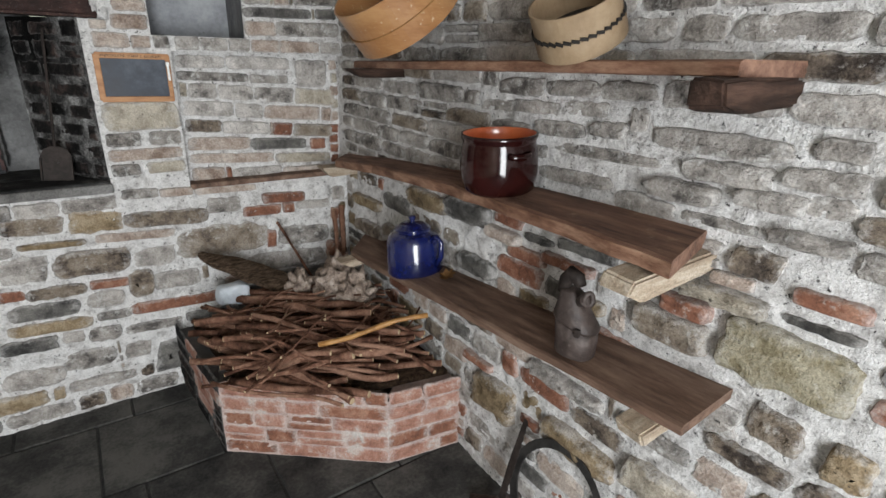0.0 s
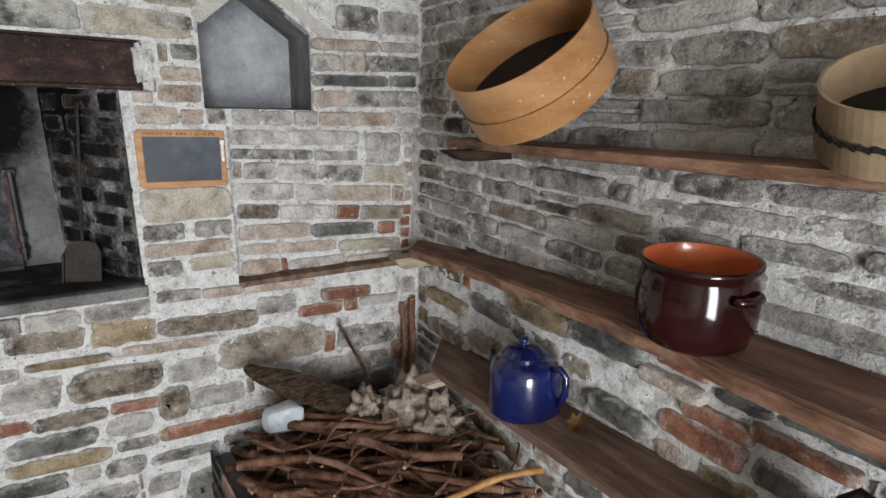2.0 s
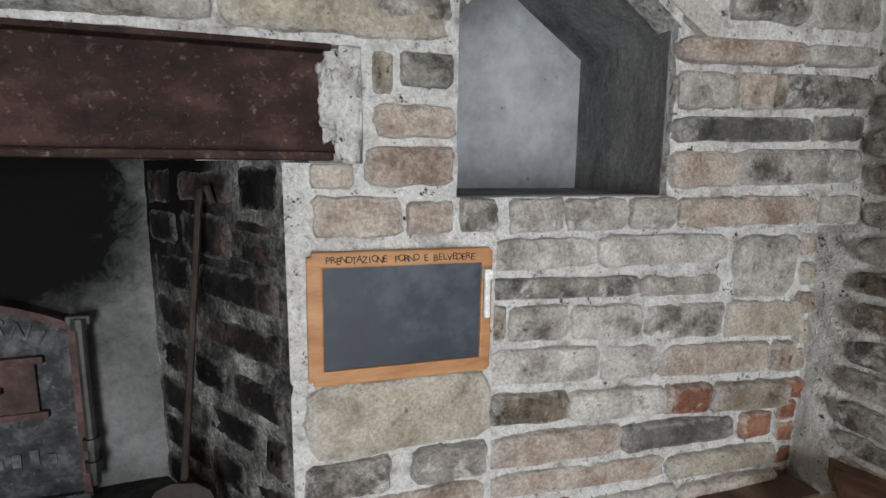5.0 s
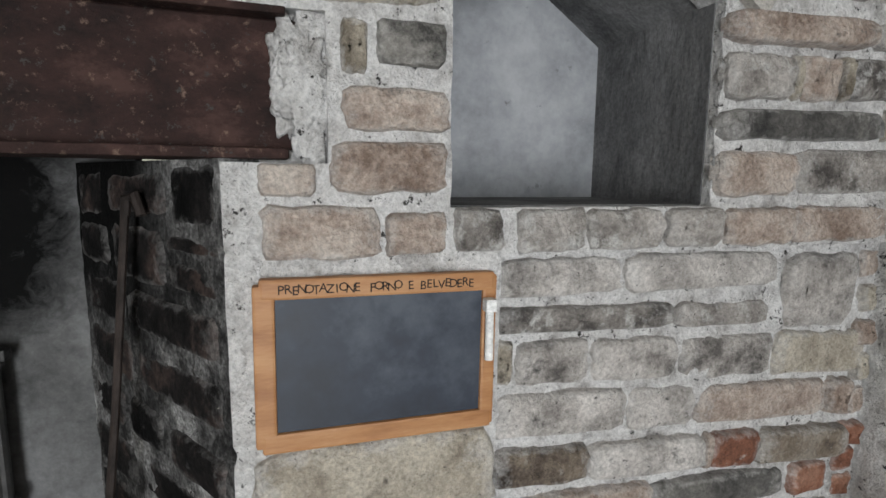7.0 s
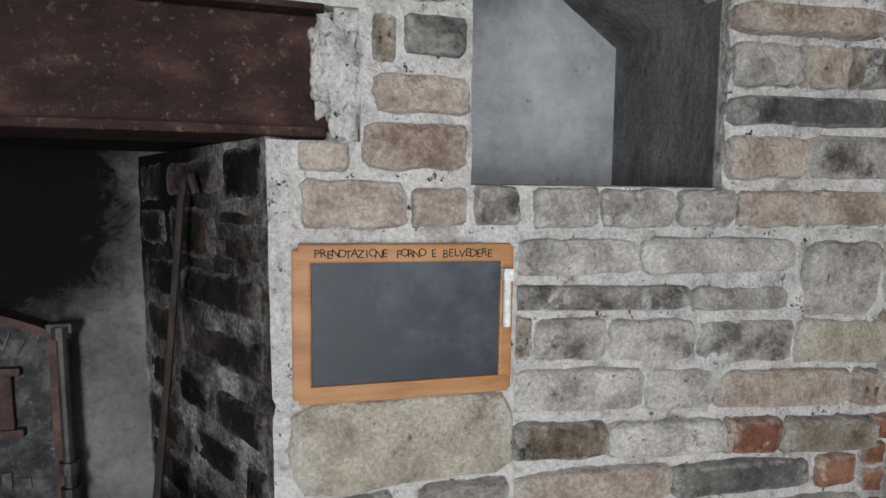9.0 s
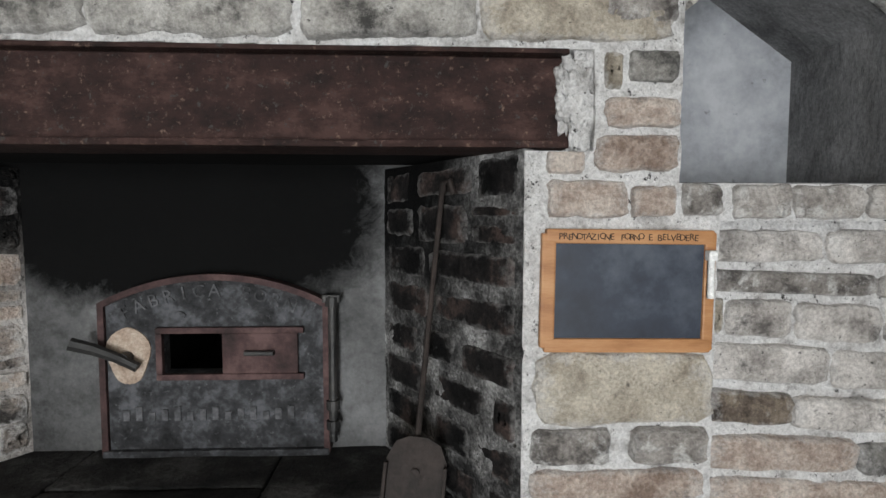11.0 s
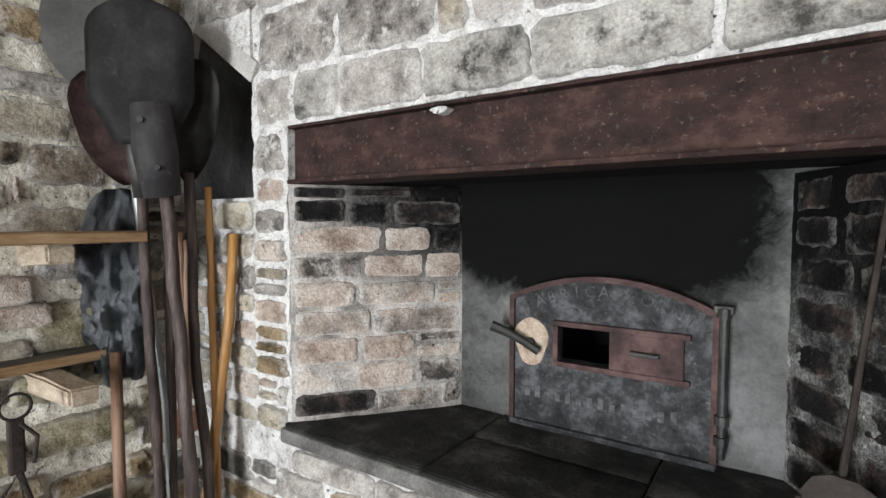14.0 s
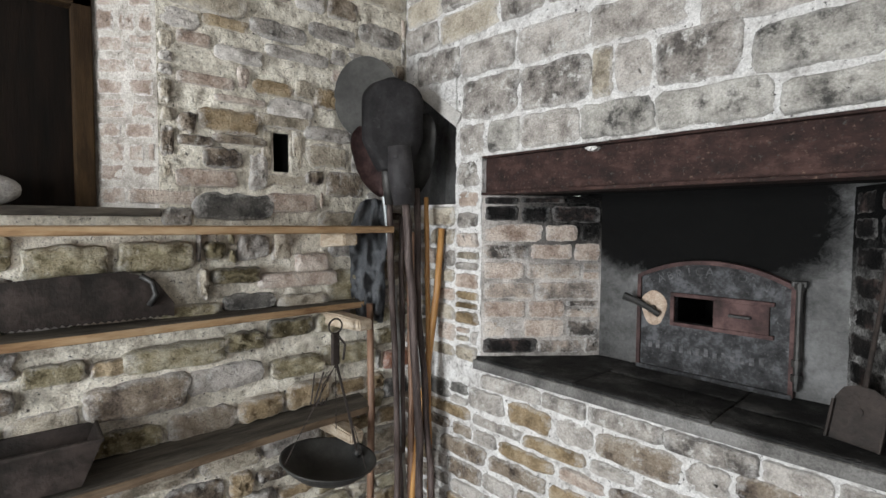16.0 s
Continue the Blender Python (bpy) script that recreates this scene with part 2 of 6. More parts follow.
wood_oiled = mat("orange_handle_wood", [(0.24, 0.11, 0.03), (0.36, 0.18, 0.055), (0.45, 0.25, 0.09)], 0.5, 8, 60, 0.08, stretch=(4, 4, 0.6))
wood_pole = mat("worn_pole_wood", [(0.07, 0.038, 0.024), (0.16, 0.088, 0.055), (0.25, 0.15, 0.10)], 0.55, 8, 60, 0.15, stretch=(4, 4, 0.5))
wood_black = mat("blackened_pole", [(0.020, 0.015, 0.014), (0.055, 0.040, 0.037), (0.14, 0.108, 0.10)], 0.6, 8, 70, 0.2, stretch=(4, 4, 0.5))
bark = mat("vine_bark", [(0.05, 0.022, 0.014), (0.155, 0.078, 0.052), (0.27, 0.155, 0.108)], 0.85, 18, 120, 0.4, spread=0.5)
cut_wood = mat("cut_wood_end", [(0.30, 0.20, 0.11), (0.46, 0.34, 0.21), (0.55, 0.44, 0.3)], 0.8, 40, 150, 0.15)
stump_mat = mat("stump_bark", [(0.08, 0.06, 0.05), (0.32, 0.25, 0.205), (0.52, 0.44, 0.38)], 0.9, 22, 70, 0.6, pit_shade=0.8)
rust_beam = mat("rusty_painted_iron", [(0.011, 0.006, 0.0054), (0.023, 0.0115, 0.010), (0.033, 0.0165, 0.0142), (0.062, 0.033, 0.028)], 0.75, 22, 190, 0.3, wear=((0.17, 0.115, 0.09), 0.16, 85), stretch=(0.8, 1, 1.2), pit_shade=0.8)
iron = mat("black_cast_iron", [(0.012, 0.012, 0.012), (0.03, 0.029, 0.028), (0.06, 0.057, 0.055)], 0.5, 10, 90, 0.2, metal=0.3)
iron_brown = mat("brown_rusty_iron", [(0.009, 0.007, 0.006), (0.021, 0.016, 0.014), (0.045, 0.034, 0.030)], 0.65, 14, 90, 0.25)
iron_box = mat("dull_brown_cast_iron", [(0.018, 0.012, 0.010), (0.045, 0.032, 0.028), (0.09, 0.068, 0.060)], 0.55, 18, 90, 0.25, wear=((0.15, 0.125, 0.115), 0.08, 60))
iron_ash = mat("ashy_iron_door", [(0.010, 0.010, 0.0105), (0.034, 0.0345, 0.037), (0.10, 0.102, 0.11)], 0.7, 26, 130, 0.3, wear=((0.16, 0.162, 0.17), 0.14, 70))
ash_letter = mat("ash_grey_letter", [(0.03, 0.03, 0.031), (0.075, 0.075, 0.079), (0.15, 0.15, 0.157)], 0.8, 30, 90, 0.2)
iron_red = mat("oxide_red_iron", [(0.022, 0.014, 0.013), (0.060, 0.033, 0.032), (0.12, 0.072, 0.068)], 0.7, 14, 90, 0.25)
steel_grey = mat("grey_sheet_iron", [(0.03, 0.03, 0.029), (0.055, 0.054, 0.052), (0.09, 0.088, 0.084)], 0.6, 5, 70, 0.08, metal=0.4)
steel_black = mat("blackened_sheet_iron", [(0.016, 0.015, 0.016), (0.031, 0.029, 0.031), (0.055, 0.052, 0.055)], 0.62, 9, 90, 0.18, wear=((0.09, 0.085, 0.088), 0.05, 50))
pipe_grey = mat("galvanised_pipe", [(0.22, 0.24, 0.25), (0.36, 0.39, 0.40), (0.45, 0.47, 0.48)], 0.45, 10, 60, 0.05, metal=0.5)
limewash = mat("white_limewash", [(0.24, 0.215, 0.19), (0.42, 0.395, 0.365), (0.54, 0.515, 0.485)], 0.9, 15, 90, 0.45, pit_shade=0.4)
pale_patch = mat("bare_clay_patch", [(0.24, 0.175, 0.13), (0.40, 0.31, 0.245), (0.50, 0.42, 0.345)], 0.9, 30, 90, 0.2)
glaze_brown = mat("brown_glaze", [(0.009, 0.0018, 0.0018), (0.015, 0.003, 0.0028), (0.025, 0.005, 0.0045)], 0.10, 6, 20, 0.01)
clay_orange = mat("orange_terracotta", [(0.38, 0.075, 0.022), (0.50, 0.11, 0.035), (0.56, 0.15, 0.05)], 0.3, 8, 40, 0.03, coat=0.5)
enamel_blue = mat("blue_enamel", [(0.003, 0.005, 0.035), (0.005, 0.009, 0.065), (0.008, 0.015, 0.09)], 0.2, 5, 40, 0.03, coat=0.7, wear=((0.010, 0.010, 0.014), 0.10, 16))
sieve_wood = mat("varnished_beech_band", [(0.22, 0.095, 0.034), (0.31, 0.15, 0.06), (0.39, 0.215, 0.095)], 0.38, 4, 50, 0.05, wear=((0.62, 0.52, 0.38), 0.05, 55), coat=0.25, stretch=(1, 1, 4))
sieve_pale = mat("pale_bent_wood", [(0.17, 0.112, 0.065), (0.25, 0.178, 0.11), (0.33, 0.25, 0.165)], 0.6, 4, 60, 0.06)
sieve_dark = mat("dark_sieve_mesh", [(0.012, 0.010, 0.008), (0.022, 0.018, 0.015), (0.038, 0.032, 0.027)], 0.8, 60, 300, 0.3)
slate_mat = mat("black_slate", [(0.014, 0.019, 0.030), (0.024, 0.032, 0.050), (0.065, 0.078, 0.10)], 0.55, 9, 60, 0.04)
slate_frame_mat = mat("orange_pine_frame", [(0.28, 0.115, 0.04), (0.40, 0.19, 0.075), (0.48, 0.26, 0.12)], 0.55, 7, 60, 0.08, stretch=(1, 1, 6))
ink = mat("black_ink", [(0.012, 0.010, 0.009), (0.02, 0.018, 0.016)], 0.7, 20, 60, 0)
chalk_mat = mat("white_chalk", [(0.72, 0.72, 0.71), (0.82, 0.82, 0.81)], 0.85, 20, 90, 0.05)
leaf_mat = mat("dry_oak_leaf", [(0.14, 0.06, 0.02), (0.26, 0.13, 0.045), (0.34, 0.19, 0.08)], 0.75, 30, 120, 0.2)
cloth_mat = mat("grey_work_cloth", [(0.10, 0.105, 0.114), (0.14, 0.146, 0.157), (0.19, 0.197, 0.21)], 0.95, 12, 220, 0.3)
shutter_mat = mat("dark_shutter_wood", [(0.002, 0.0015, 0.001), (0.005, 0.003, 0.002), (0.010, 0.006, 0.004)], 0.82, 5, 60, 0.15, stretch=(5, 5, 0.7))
jamb_mat = mat("brown_window_jamb", [(0.013, 0.007, 0.0035), (0.027, 0.016, 0.008), (0.05, 0.030, 0.014)], 0.8, 6, 60, 0.15, stretch=(5, 5, 0.7))
sack_mat = mat("pale_paper_sack", [(0.35, 0.38, 0.42), (0.48, 0.52, 0.56), (0.58, 0.61, 0.65)], 0.7, 10, 50, 0.1)
ceiling_mat = mat("aged_ceiling_plaster", [(0.30, 0.28, 0.25), (0.42, 0.40, 0.36), (0.5, 0.48, 0.44)], 0.95, 5, 60, 0.2)
# Near-black colour that paints shade into hollows too shallow to go dark.
hollow_shade = mat("painted_hollow_shade", [(0.006, 0.006, 0.006), (0.012, 0.012, 0.012)], 0.95, 8, 60, 0.1)


def stained(m, cx, cz, rx, rz, soft=0.35):
    """Gives a surface one ragged soot stain: an upright oval about (cx, cz)."""
    nt = m.node_tree
    n, link = nt.nodes, nt.links.new
    b = n["Principled BSDF"]
    old = b.inputs["Base Color"].links[0].from_socket
    geo = n.new("ShaderNodeNewGeometry")
    xyz = n.new("ShaderNodeSeparateXYZ")
    link(geo.outputs["Position"], xyz.inputs[0])

    def op(kind, a, c):
        q = n.new("ShaderNodeMath")
        q.operation = kind
        for k, val in enumerate((a, c)):
            if isinstance(val, (int, float)):
                q.inputs[k].default_value = val
            else:
                link(val, q.inputs[k])
        return q.outputs[0]

    dx = op("POWER", op("ABSOLUTE", op("DIVIDE", op("SUBTRACT", xyz.outputs[0], cx), rx), 0), 4)
    dz = op("POWER", op("ABSOLUTE", op("DIVIDE", op("SUBTRACT", xyz.outputs[2], cz), rz), 0), 4)
    ns = n.new("ShaderNodeTexNoise")
    ns.inputs["Scale"].default_value, ns.inputs["Detail"].default_value, ns.inputs["Roughness"].default_value = 14, 8, 0.75
    d = op("ADD", op("ADD", dx, dz), op("MULTIPLY", op("SUBTRACT", ns.outputs[0], 0.5), 1.3))
    mr = n.new("ShaderNodeMapRange")
    mr.inputs[1].default_value, mr.inputs[2].default_value = 1 - soft, 1 + soft
    link(d, mr.inputs[0])
    mx = n.new("ShaderNodeMix")
    mx.data_type = "RGBA"
    link(mr.outputs[0], mx.inputs[0])
    mx.inputs[6].default_value = (*SOOT, 1)
    link(old, mx.inputs[7])
    link(mx.outputs[2], b.inputs["Base Color"])
    return m


plaster_sooty = stained(mat("soot_stained_plaster", [(0.045, 0.045, 0.045), (0.115, 0.115, 0.115), (0.20, 0.20, 0.202)], 0.9, 5, 90, 0.3, wear=((0.035, 0.035, 0.035), 0.14, 8), speckle=0.1), -0.555, 1.66, 0.39, 0.29)
stained(mortar_sooty, -0.14, 1.70, 0.13, 0.30, 0.9)
for smoked in (brick_reveal, mortar_reveal):
    stained(smoked, -0.80, 1.74, 0.26, 0.34, 0.95)


# ---- builders ----
def part(name, bm, material, parent=None, label="", smooth=False, m=None):
    me = bpy.data.meshes.new(name)
    bmesh.ops.recalc_face_normals(bm, faces=bm.faces)
    bm.to_mesh(me)
    bm.free()
    me.materials.append(material)
    if smooth:
        for p in me.polygons:
            p.use_smooth = True
    ob = new(name, me)
    if parent is not None:
        ob.parent = parent
    if m is not None:
        ob.matrix_basis = m
    if label:
        tagged(ob, label)
    return ob


def thing(name, label, category, m=None, group="", kind=""):
    ob = new(name)
    ob.empty_display_size = 0.05
    if m is not None:
        ob.matrix_basis = m
    return tagged(ob, label, category, group, kind)


def box(x0, x1, y0, y1, z0, z1, bevel=0.0, seg=2, rough=0.0, cuts=0):
    bm = bmesh.new()
    bmesh.ops.create_cube(bm, size=1)
    for v in bm.verts:
        v.co = Vector(((x0 + x1) / 2 + v.co.x * (x1 - x0), (y0 + y1) / 2 + v.co.y * (y1 - y0), (z0 + z1) / 2 + v.co.z * (z1 - z0)))
    if cuts:
        bmesh.ops.subdivide_edges(bm, edges=bm.edges[:], cuts=cuts, use_grid_fill=True)
    if bevel:
        edges = [e for e in bm.edges if len(e.link_faces) == 2 and e.calc_face_angle(0) > 0.5]
        bmesh.ops.bevel(bm, geom=edges, offset=bevel, segments=seg, affect="EDGES", profile=0.6)
    if rough:
        for v in bm.verts:
            v.co += noise.noise_vector(v.co * 11) * rough
    return bm


def prism(points, d0, d1, axis="y"):
    """A solid from an outline in two axes, drawn out along the third from d0 to d1."""
    bm = bmesh.new()
    put = {"x": lambda a, b, d: (d, a, b), "y": lambda a, b, d: (a, d, b), "z": lambda a, b, d: (a, b, d)}[axis]
    lo = [bm.verts.new(put(a, b, d0)) for a, b in points]
    hi = [bm.verts.new(put(a, b, d1)) for a, b in points]
    bm.faces.new(lo)
    bm.faces.new(hi[::-1])
    for i in range(len(points)):
        j = (i + 1) % len(points)
        bm.faces.new((lo[i], lo[j], hi[j], hi[i]))
    return bm


def lathe(profile, n=40):
    """A turned solid about z from (radius, z) pairs."""
    bm = bmesh.new()
    rings = []
    for r, z in profile:
        if r < 1e-5:
            rings.append([bm.verts.new((0, 0, z))] * n)
        else:
            rings.append([bm.verts.new((r * math.cos(2 * math.pi * k / n), r * math.sin(2 * math.pi * k / n), z)) for k in range(n)])
    for a, b in zip(rings, rings[1:]):
        for k in range(n):
            q = []
            for v in (a[k], a[(k + 1) % n], b[(k + 1) % n], b[k]):
                if v not in q:
                    q.append(v)
            if len(q) > 2:
                bm.faces.new(q)
    return bm


def tube(points, radii, n=10, cap=True, wobble=0.0):
    """A round bar through the points, with a radius at each."""
    bm = bmesh.new()
    pts = [Vector(p) for p in points]
    if isinstance(radii, (int, float)):
        radii = [radii] * len(pts)
    rings = []
    side = None
    for i, p in enumerate(pts):
        t = (pts[min(i + 1, len(pts) - 1)] - pts[max(i - 1, 0)]).normalized()
        if side is None:
            side = t.orthogonal().normalized()
        side = (side - t * side.dot(t)).normalized()
        up = t.cross(side)
        ring = []
        for k in range(n):
            a = 2 * math.pi * k / n
            r = radii[i] * (1 + wobble * noise.noise(p * 23 + Vector((math.cos(a), math.sin(a), 0)) * 2))
            ring.append(bm.verts.new(p + (side * math.cos(a) + up * math.sin(a)) * r))
        rings.append(ring)
    for a, b in zip(rings, rings[1:]):
        for k in range(n):
            bm.faces.new((a[k], a[(k + 1) % n], b[(k + 1) % n], b[k]))
    if cap:
        bm.faces.new(rings[0][::-1])
        bm.faces.new(rings[-1])
    return bm


def joined(*bms):
    out = bmesh.new()
    for b in bms:
        me = bpy.data.meshes.new("tmp")
        b.to_mesh(me)
        b.free()
        out.from_mesh(me)
        bpy.data.meshes.remove(me)
    return out


class Face:
    """An upright wall face: origin, the way along it as seen by one who looks at it from the room (to the right), and outwards."""

    def __init__(self, origin, along):
        self.o, self.u = Vector(origin), Vector(along).normalized()
        self.n = self.u.cross(Vector((0, 0, 1)))

    def at(self, u, z, d=0.0):
        return self.o + self.u * u + Vector((0, 0, z)) + self.n * d

    def matrix(self, u, z, w, h, d, tilt=0.0, sink=0.0):
        rot = Matrix((self.u, (0, 0, 1), self.n)).transposed().to_4x4() @ Matrix.Rotation(tilt, 4, "Z")
        return Matrix.Translation(self.at(u, z, -sink)) @ rot @ Matrix.Diagonal((w, h, d, 1))


def mortar_sheet(name, face, u0, u1, z0, z1, holes, material, thick, amp=0.0085, step=0.0125):
    """A wall with thickness and openings: its room side is uneven mortar."""
    def breaks(a, b, extra):
        n = max(1, round((b - a) / step))
        vals = sorted({round(a + (b - a) * i / n, 4) for i in range(n + 1)} | {round(e, 4) for e in extra if a < e < b})
        keep = [vals[0]]
        hard = {round(e, 4) for e in extra} | {round(a, 4), round(b, 4)}
        for v in vals[1:]:
            if v - keep[-1] < step * 0.4:
                if v in hard and keep[-1] not in hard:
                    keep[-1] = v
                    continue
                if v not in hard:
                    continue
            keep.append(v)
        return keep
    us = breaks(u0, u1, [h[k] for h in holes for k in (0, 1)])
    zs = breaks(z0, z1, [h[k] for h in holes for k in (2, 3)])
    verts, faces, index = [], [], {}

    def vert(i, j, back):
        key = (i, j, back)
        if key not in index:
            p = face.at(us[i], zs[j], 0)
            d = -thick if back else amp * (0.8 * noise.noise(p * 8) + 0.8 * noise.noise(p * 33) + 0.45 * noise.noise(p * 71) + 0.15)
            index[key] = len(verts)
            verts.append(face.at(us[i], zs[j], d))
        return index[key]

    def solid(i, j):
        if not (0 <= i < len(us) - 1 and 0 <= j < len(zs) - 1):
            return False
        cu, cz = (us[i] + us[i + 1]) / 2, (zs[j] + zs[j + 1]) / 2
        return not any(h[0] < cu < h[1] and h[2] < cz < h[3] for h in holes)

    for i in range(len(us) - 1):
        for j in range(len(zs) - 1):
            if not solid(i, j):
                continue
            faces.append([vert(i, j, 0), vert(i + 1, j, 0), vert(i + 1, j + 1, 0), vert(i, j + 1, 0)])
            faces.append([vert(i, j, 1), vert(i, j + 1, 1), vert(i + 1, j + 1, 1), vert(i + 1, j, 1)])
            for di, dj, a, b in ((-1, 0, (i, j + 1), (i, j)), (1, 0, (i + 1, j), (i + 1, j + 1)), (0, -1, (i, j), (i + 1, j)), (0, 1, (i + 1, j + 1), (i, j + 1))):
                if not solid(i + di, j + dj):
                    faces.append([vert(*a, 0), vert(*a, 1), vert(*b, 1), vert(*b, 0)])
    me = bpy.data.meshes.new(name)
    me.from_pydata(verts, [], faces)
    me.materials.append(material)
    for p in me.polygons:
        p.use_smooth = True
    me.set_sharp_from_angle(angle=radians(50))
    return new(name, me)


ASPECTS = (1.0, 1.5, 2.2, 3.2, 4.6)


def stone_mesh(seed, square, aspect):
    """One stone of that aspect, scaled to a unit box: blunt uneven corners, a chipped wandering outline, an uneven face."""
    r = random.Random(seed)
    hw, hh = aspect / 2, 0.5
    power = r.uniform(8.0, 18.0) if square else r.uniform(3.6, 9.0)
    jit = 0.042 if square else 0.075
    n = 26
    skew, shift = r.uniform(-0.10, 0.10), Vector((seed * 3.7, aspect, 0))
    outline = []
    for k in range(n):
        a = 2 * math.pi * (k + 0.35) / n
        c, q = math.cos(a), math.sin(a)
        m = (abs(c) ** power + abs(q) ** power) ** (-1 / power)
        x, y = hw * c * m, hh * q * m
        wob = noise.noise_vector(Vector((x * 2.1, y * 2.1, 0)) + shift)
        x += skew * y + wob.x * jit * 2 + r.uniform(-jit, jit) * 0.5
        y += wob.y * jit * 1.6 + r.uniform(-jit, jit) * 0.5
        outline.append((x, y))
    verts, faces = [], []
    tx, ty = r.uniform(-0.25, 0.25) / aspect, r.uniform(-0.3, 0.3)
    rough = 0.10 if square else 0.22
    rings = ((-0.02, 0.0), (0.012, 0.60), (0.065, 0.90), (0.20, 1.0), (0.36, 1.02))
    for inset, depth in rings:
        for x, y in outline:
            kx, ky = (hw - inset) / hw, (hh - inset) / hh
            lump = noise.noise(Vector((x * kx * 2.6, y * ky * 2.6, 5)) + shift) * rough * 2.2
            verts.append((x * kx / aspect, y * ky, depth * (1 + tx * x + ty * y) + (lump + r.uniform(-rough, rough) * 0.35 if depth else 0)))
    for k in range(3):
        verts.append(((k - 1) * 0.26, r.uniform(-0.05, 0.05), 1.03 + r.uniform(-rough, rough)))
    last = len(rings) - 1
    for ring in range(last):
        for k in range(n):
            j = (k + 1) % n
            faces.append((ring * n + k, ring * n + j, (ring + 1) * n + j, (ring + 1) * n + k))
    near = [len(rings) * n + min(range(3), key=lambda c: abs((c - 1) * 0.26 - x / aspect)) for x, y in outline]
    for k in range(n):
        j = (k + 1) % n
        faces.append((last * n + k, last * n + j, near[k]))
        if near[j] != near[k]:
            faces.append((last * n + j, near[j], near[k]))
    me = bpy.data.meshes.new("stone_shape")
    me.from_pydata(verts, [], faces)
    for p in me.polygons:
        p.use_smooth = True
    return me


SHAPES = {}


def stone_shape(material, square, seed, aspect):
    asp = min(ASPECTS, key=lambda q: abs(math.log(q / max(0.5, aspect))))
    key = (material.name, square, seed, asp)
    if key not in SHAPES:
        me = stone_mesh(seed + (50 if square else 0), square, asp)
        me.materials.append(material)
        SHAPES[key] = me
    return SHAPES[key]


rng = random.Random(7)


def lay(parent, face, u0, u1, z0, z1, material, square=False, depth=0.016, tilt=None, name="stone", joint=0.010, sink=0.004):
    """One stone of a wall, in the rectangle given, less half a joint on each side."""
    w, h = max(0.01, u1 - u0 - joint), max(0.01, z1 - z0 - joint)
    ob = new(name, stone_shape(material, square, rng.randrange(7), w / h))
    ob.parent = parent
    t = rng.uniform(-0.012, 0.012) / max(0.3, w / h / 2) if tilt is None else tilt
    ob.matrix_basis = face.matrix((u0 + u1) / 2, (z0 + z1) / 2, w * rng.choice((1, -1)), h, depth * rng.uniform(0.7, 1.45), t, sink)
    if ob.matrix_basis.determinant() < 0:
        ob.matrix_basis = ob.matrix_basis @ Matrix.Diagonal((-1, 1, 1, 1))
    return ob


def course(parent, face, u0, u1, z0, z1, mix, widths, holes=(), slope=0.0, square=False, depth=0.016, joint=0.012, name="stone"):
    """One course from u0 to u1, broken into stones of the given widths, stopping at the holes."""
    spans = [(u0, u1)]
    for a, b, c, d in holes:
        if d > z0 + 0.012 and c < z1 - 0.012:
            spans = [q for s, e in spans for q in ((s, min(e, a)), (max(s, b), e)) if q[1] - q[0] > 0.02]
    for s, e in spans:
        u = s
        while u < e - 0.015:
            w = rng.uniform(*widths)
            if e - u - w < widths[0] * 0.6:
                w = e - u
            mid = slope * (u + w / 2 - u0)
            dz = rng.uniform(-0.004, 0.004)
            if rng.random() < 0.10 and z1 - z0 > 0.06 and w < 0.2:
                k = rng.uniform(0.4, 0.6)
                zm = z0 + (z1 - z0) * k
                lay(parent, face, u, u + w, z0 + mid, zm + mid, rng.choice(mix), square, depth, None, name, joint * 0.8)
                lay(parent, face, u, u + w, zm + mid, z1 + mid, rng.choice(mix), square, depth, None, name, joint * 0.8)
            else:
                lay(parent, face, u, u + w, z0 + mid + dz, z1 + mid + rng.uniform(-0.004, 0.004), rng.choice(mix), square, depth, None, name, joint * rng.uniform(0.75, 1.5))
            u += w


def courses(parent, face, u0, u1, rows, mix, widths, holes=(), **kw):
    for a, b in zip(rows, rows[1:]):
        course(parent, face, u0, u1, a, b, mix, widths, holes, **kw)


def steps(a, b, lo, hi):
    """Course heights from a to b, each between lo and hi."""
    out = [a]
    while out[-1] < b - lo * 0.8:
        out.append(min(b, out[-1] + rng.uniform(lo, hi)))
    if b - out[-1] > 1e-4:
        out[-1] = b
    return out

# ---- structure ----
A = Face((0, 2.41, 0), (1, 0, 0))
PANEL = Face((0, 2.475, 0), (1, 0, 0))
R = Face((1.03, 0, 0), (0, -1, 0))
L = Face((-1.56, 0, 0), (0, 1, 0))
B = Face((0, BACK_Y, 0), (-1, 0, 0))
REV_L = Face((-1.13, 2.41, 0), (0.27, 0.33, 0))
REV_R = Face((-0.155, 2.74, 0), (0.215, -0.33, 0))

HOLES_A = [(-1.13, 0.06, 1.035, 1.64), (-1.13, 0.155, 1.63, 1.768), (0.278, 0.614, 1.587, 1.955), (-1.55, -1.262, 1.605, 2.06), (0.335, 1.06, 1.0, 1.534)]
wall_a = tagged(mortar_sheet("wall_north", A, -1.64, 1.12, FLOOR, CEIL, HOLES_A, mortar, 0.31), "rubble stone wall of grey blocks and old bricks in white lime mortar", "wall", kind="structure")
panel = tagged(mortar_sheet("wall_north_panel", PANEL, 0.330, 1.06, 0.99, 1.56, [], mortar, 0.10), "slightly set back infill of thin bricks in lime mortar", "wall", kind="structure")
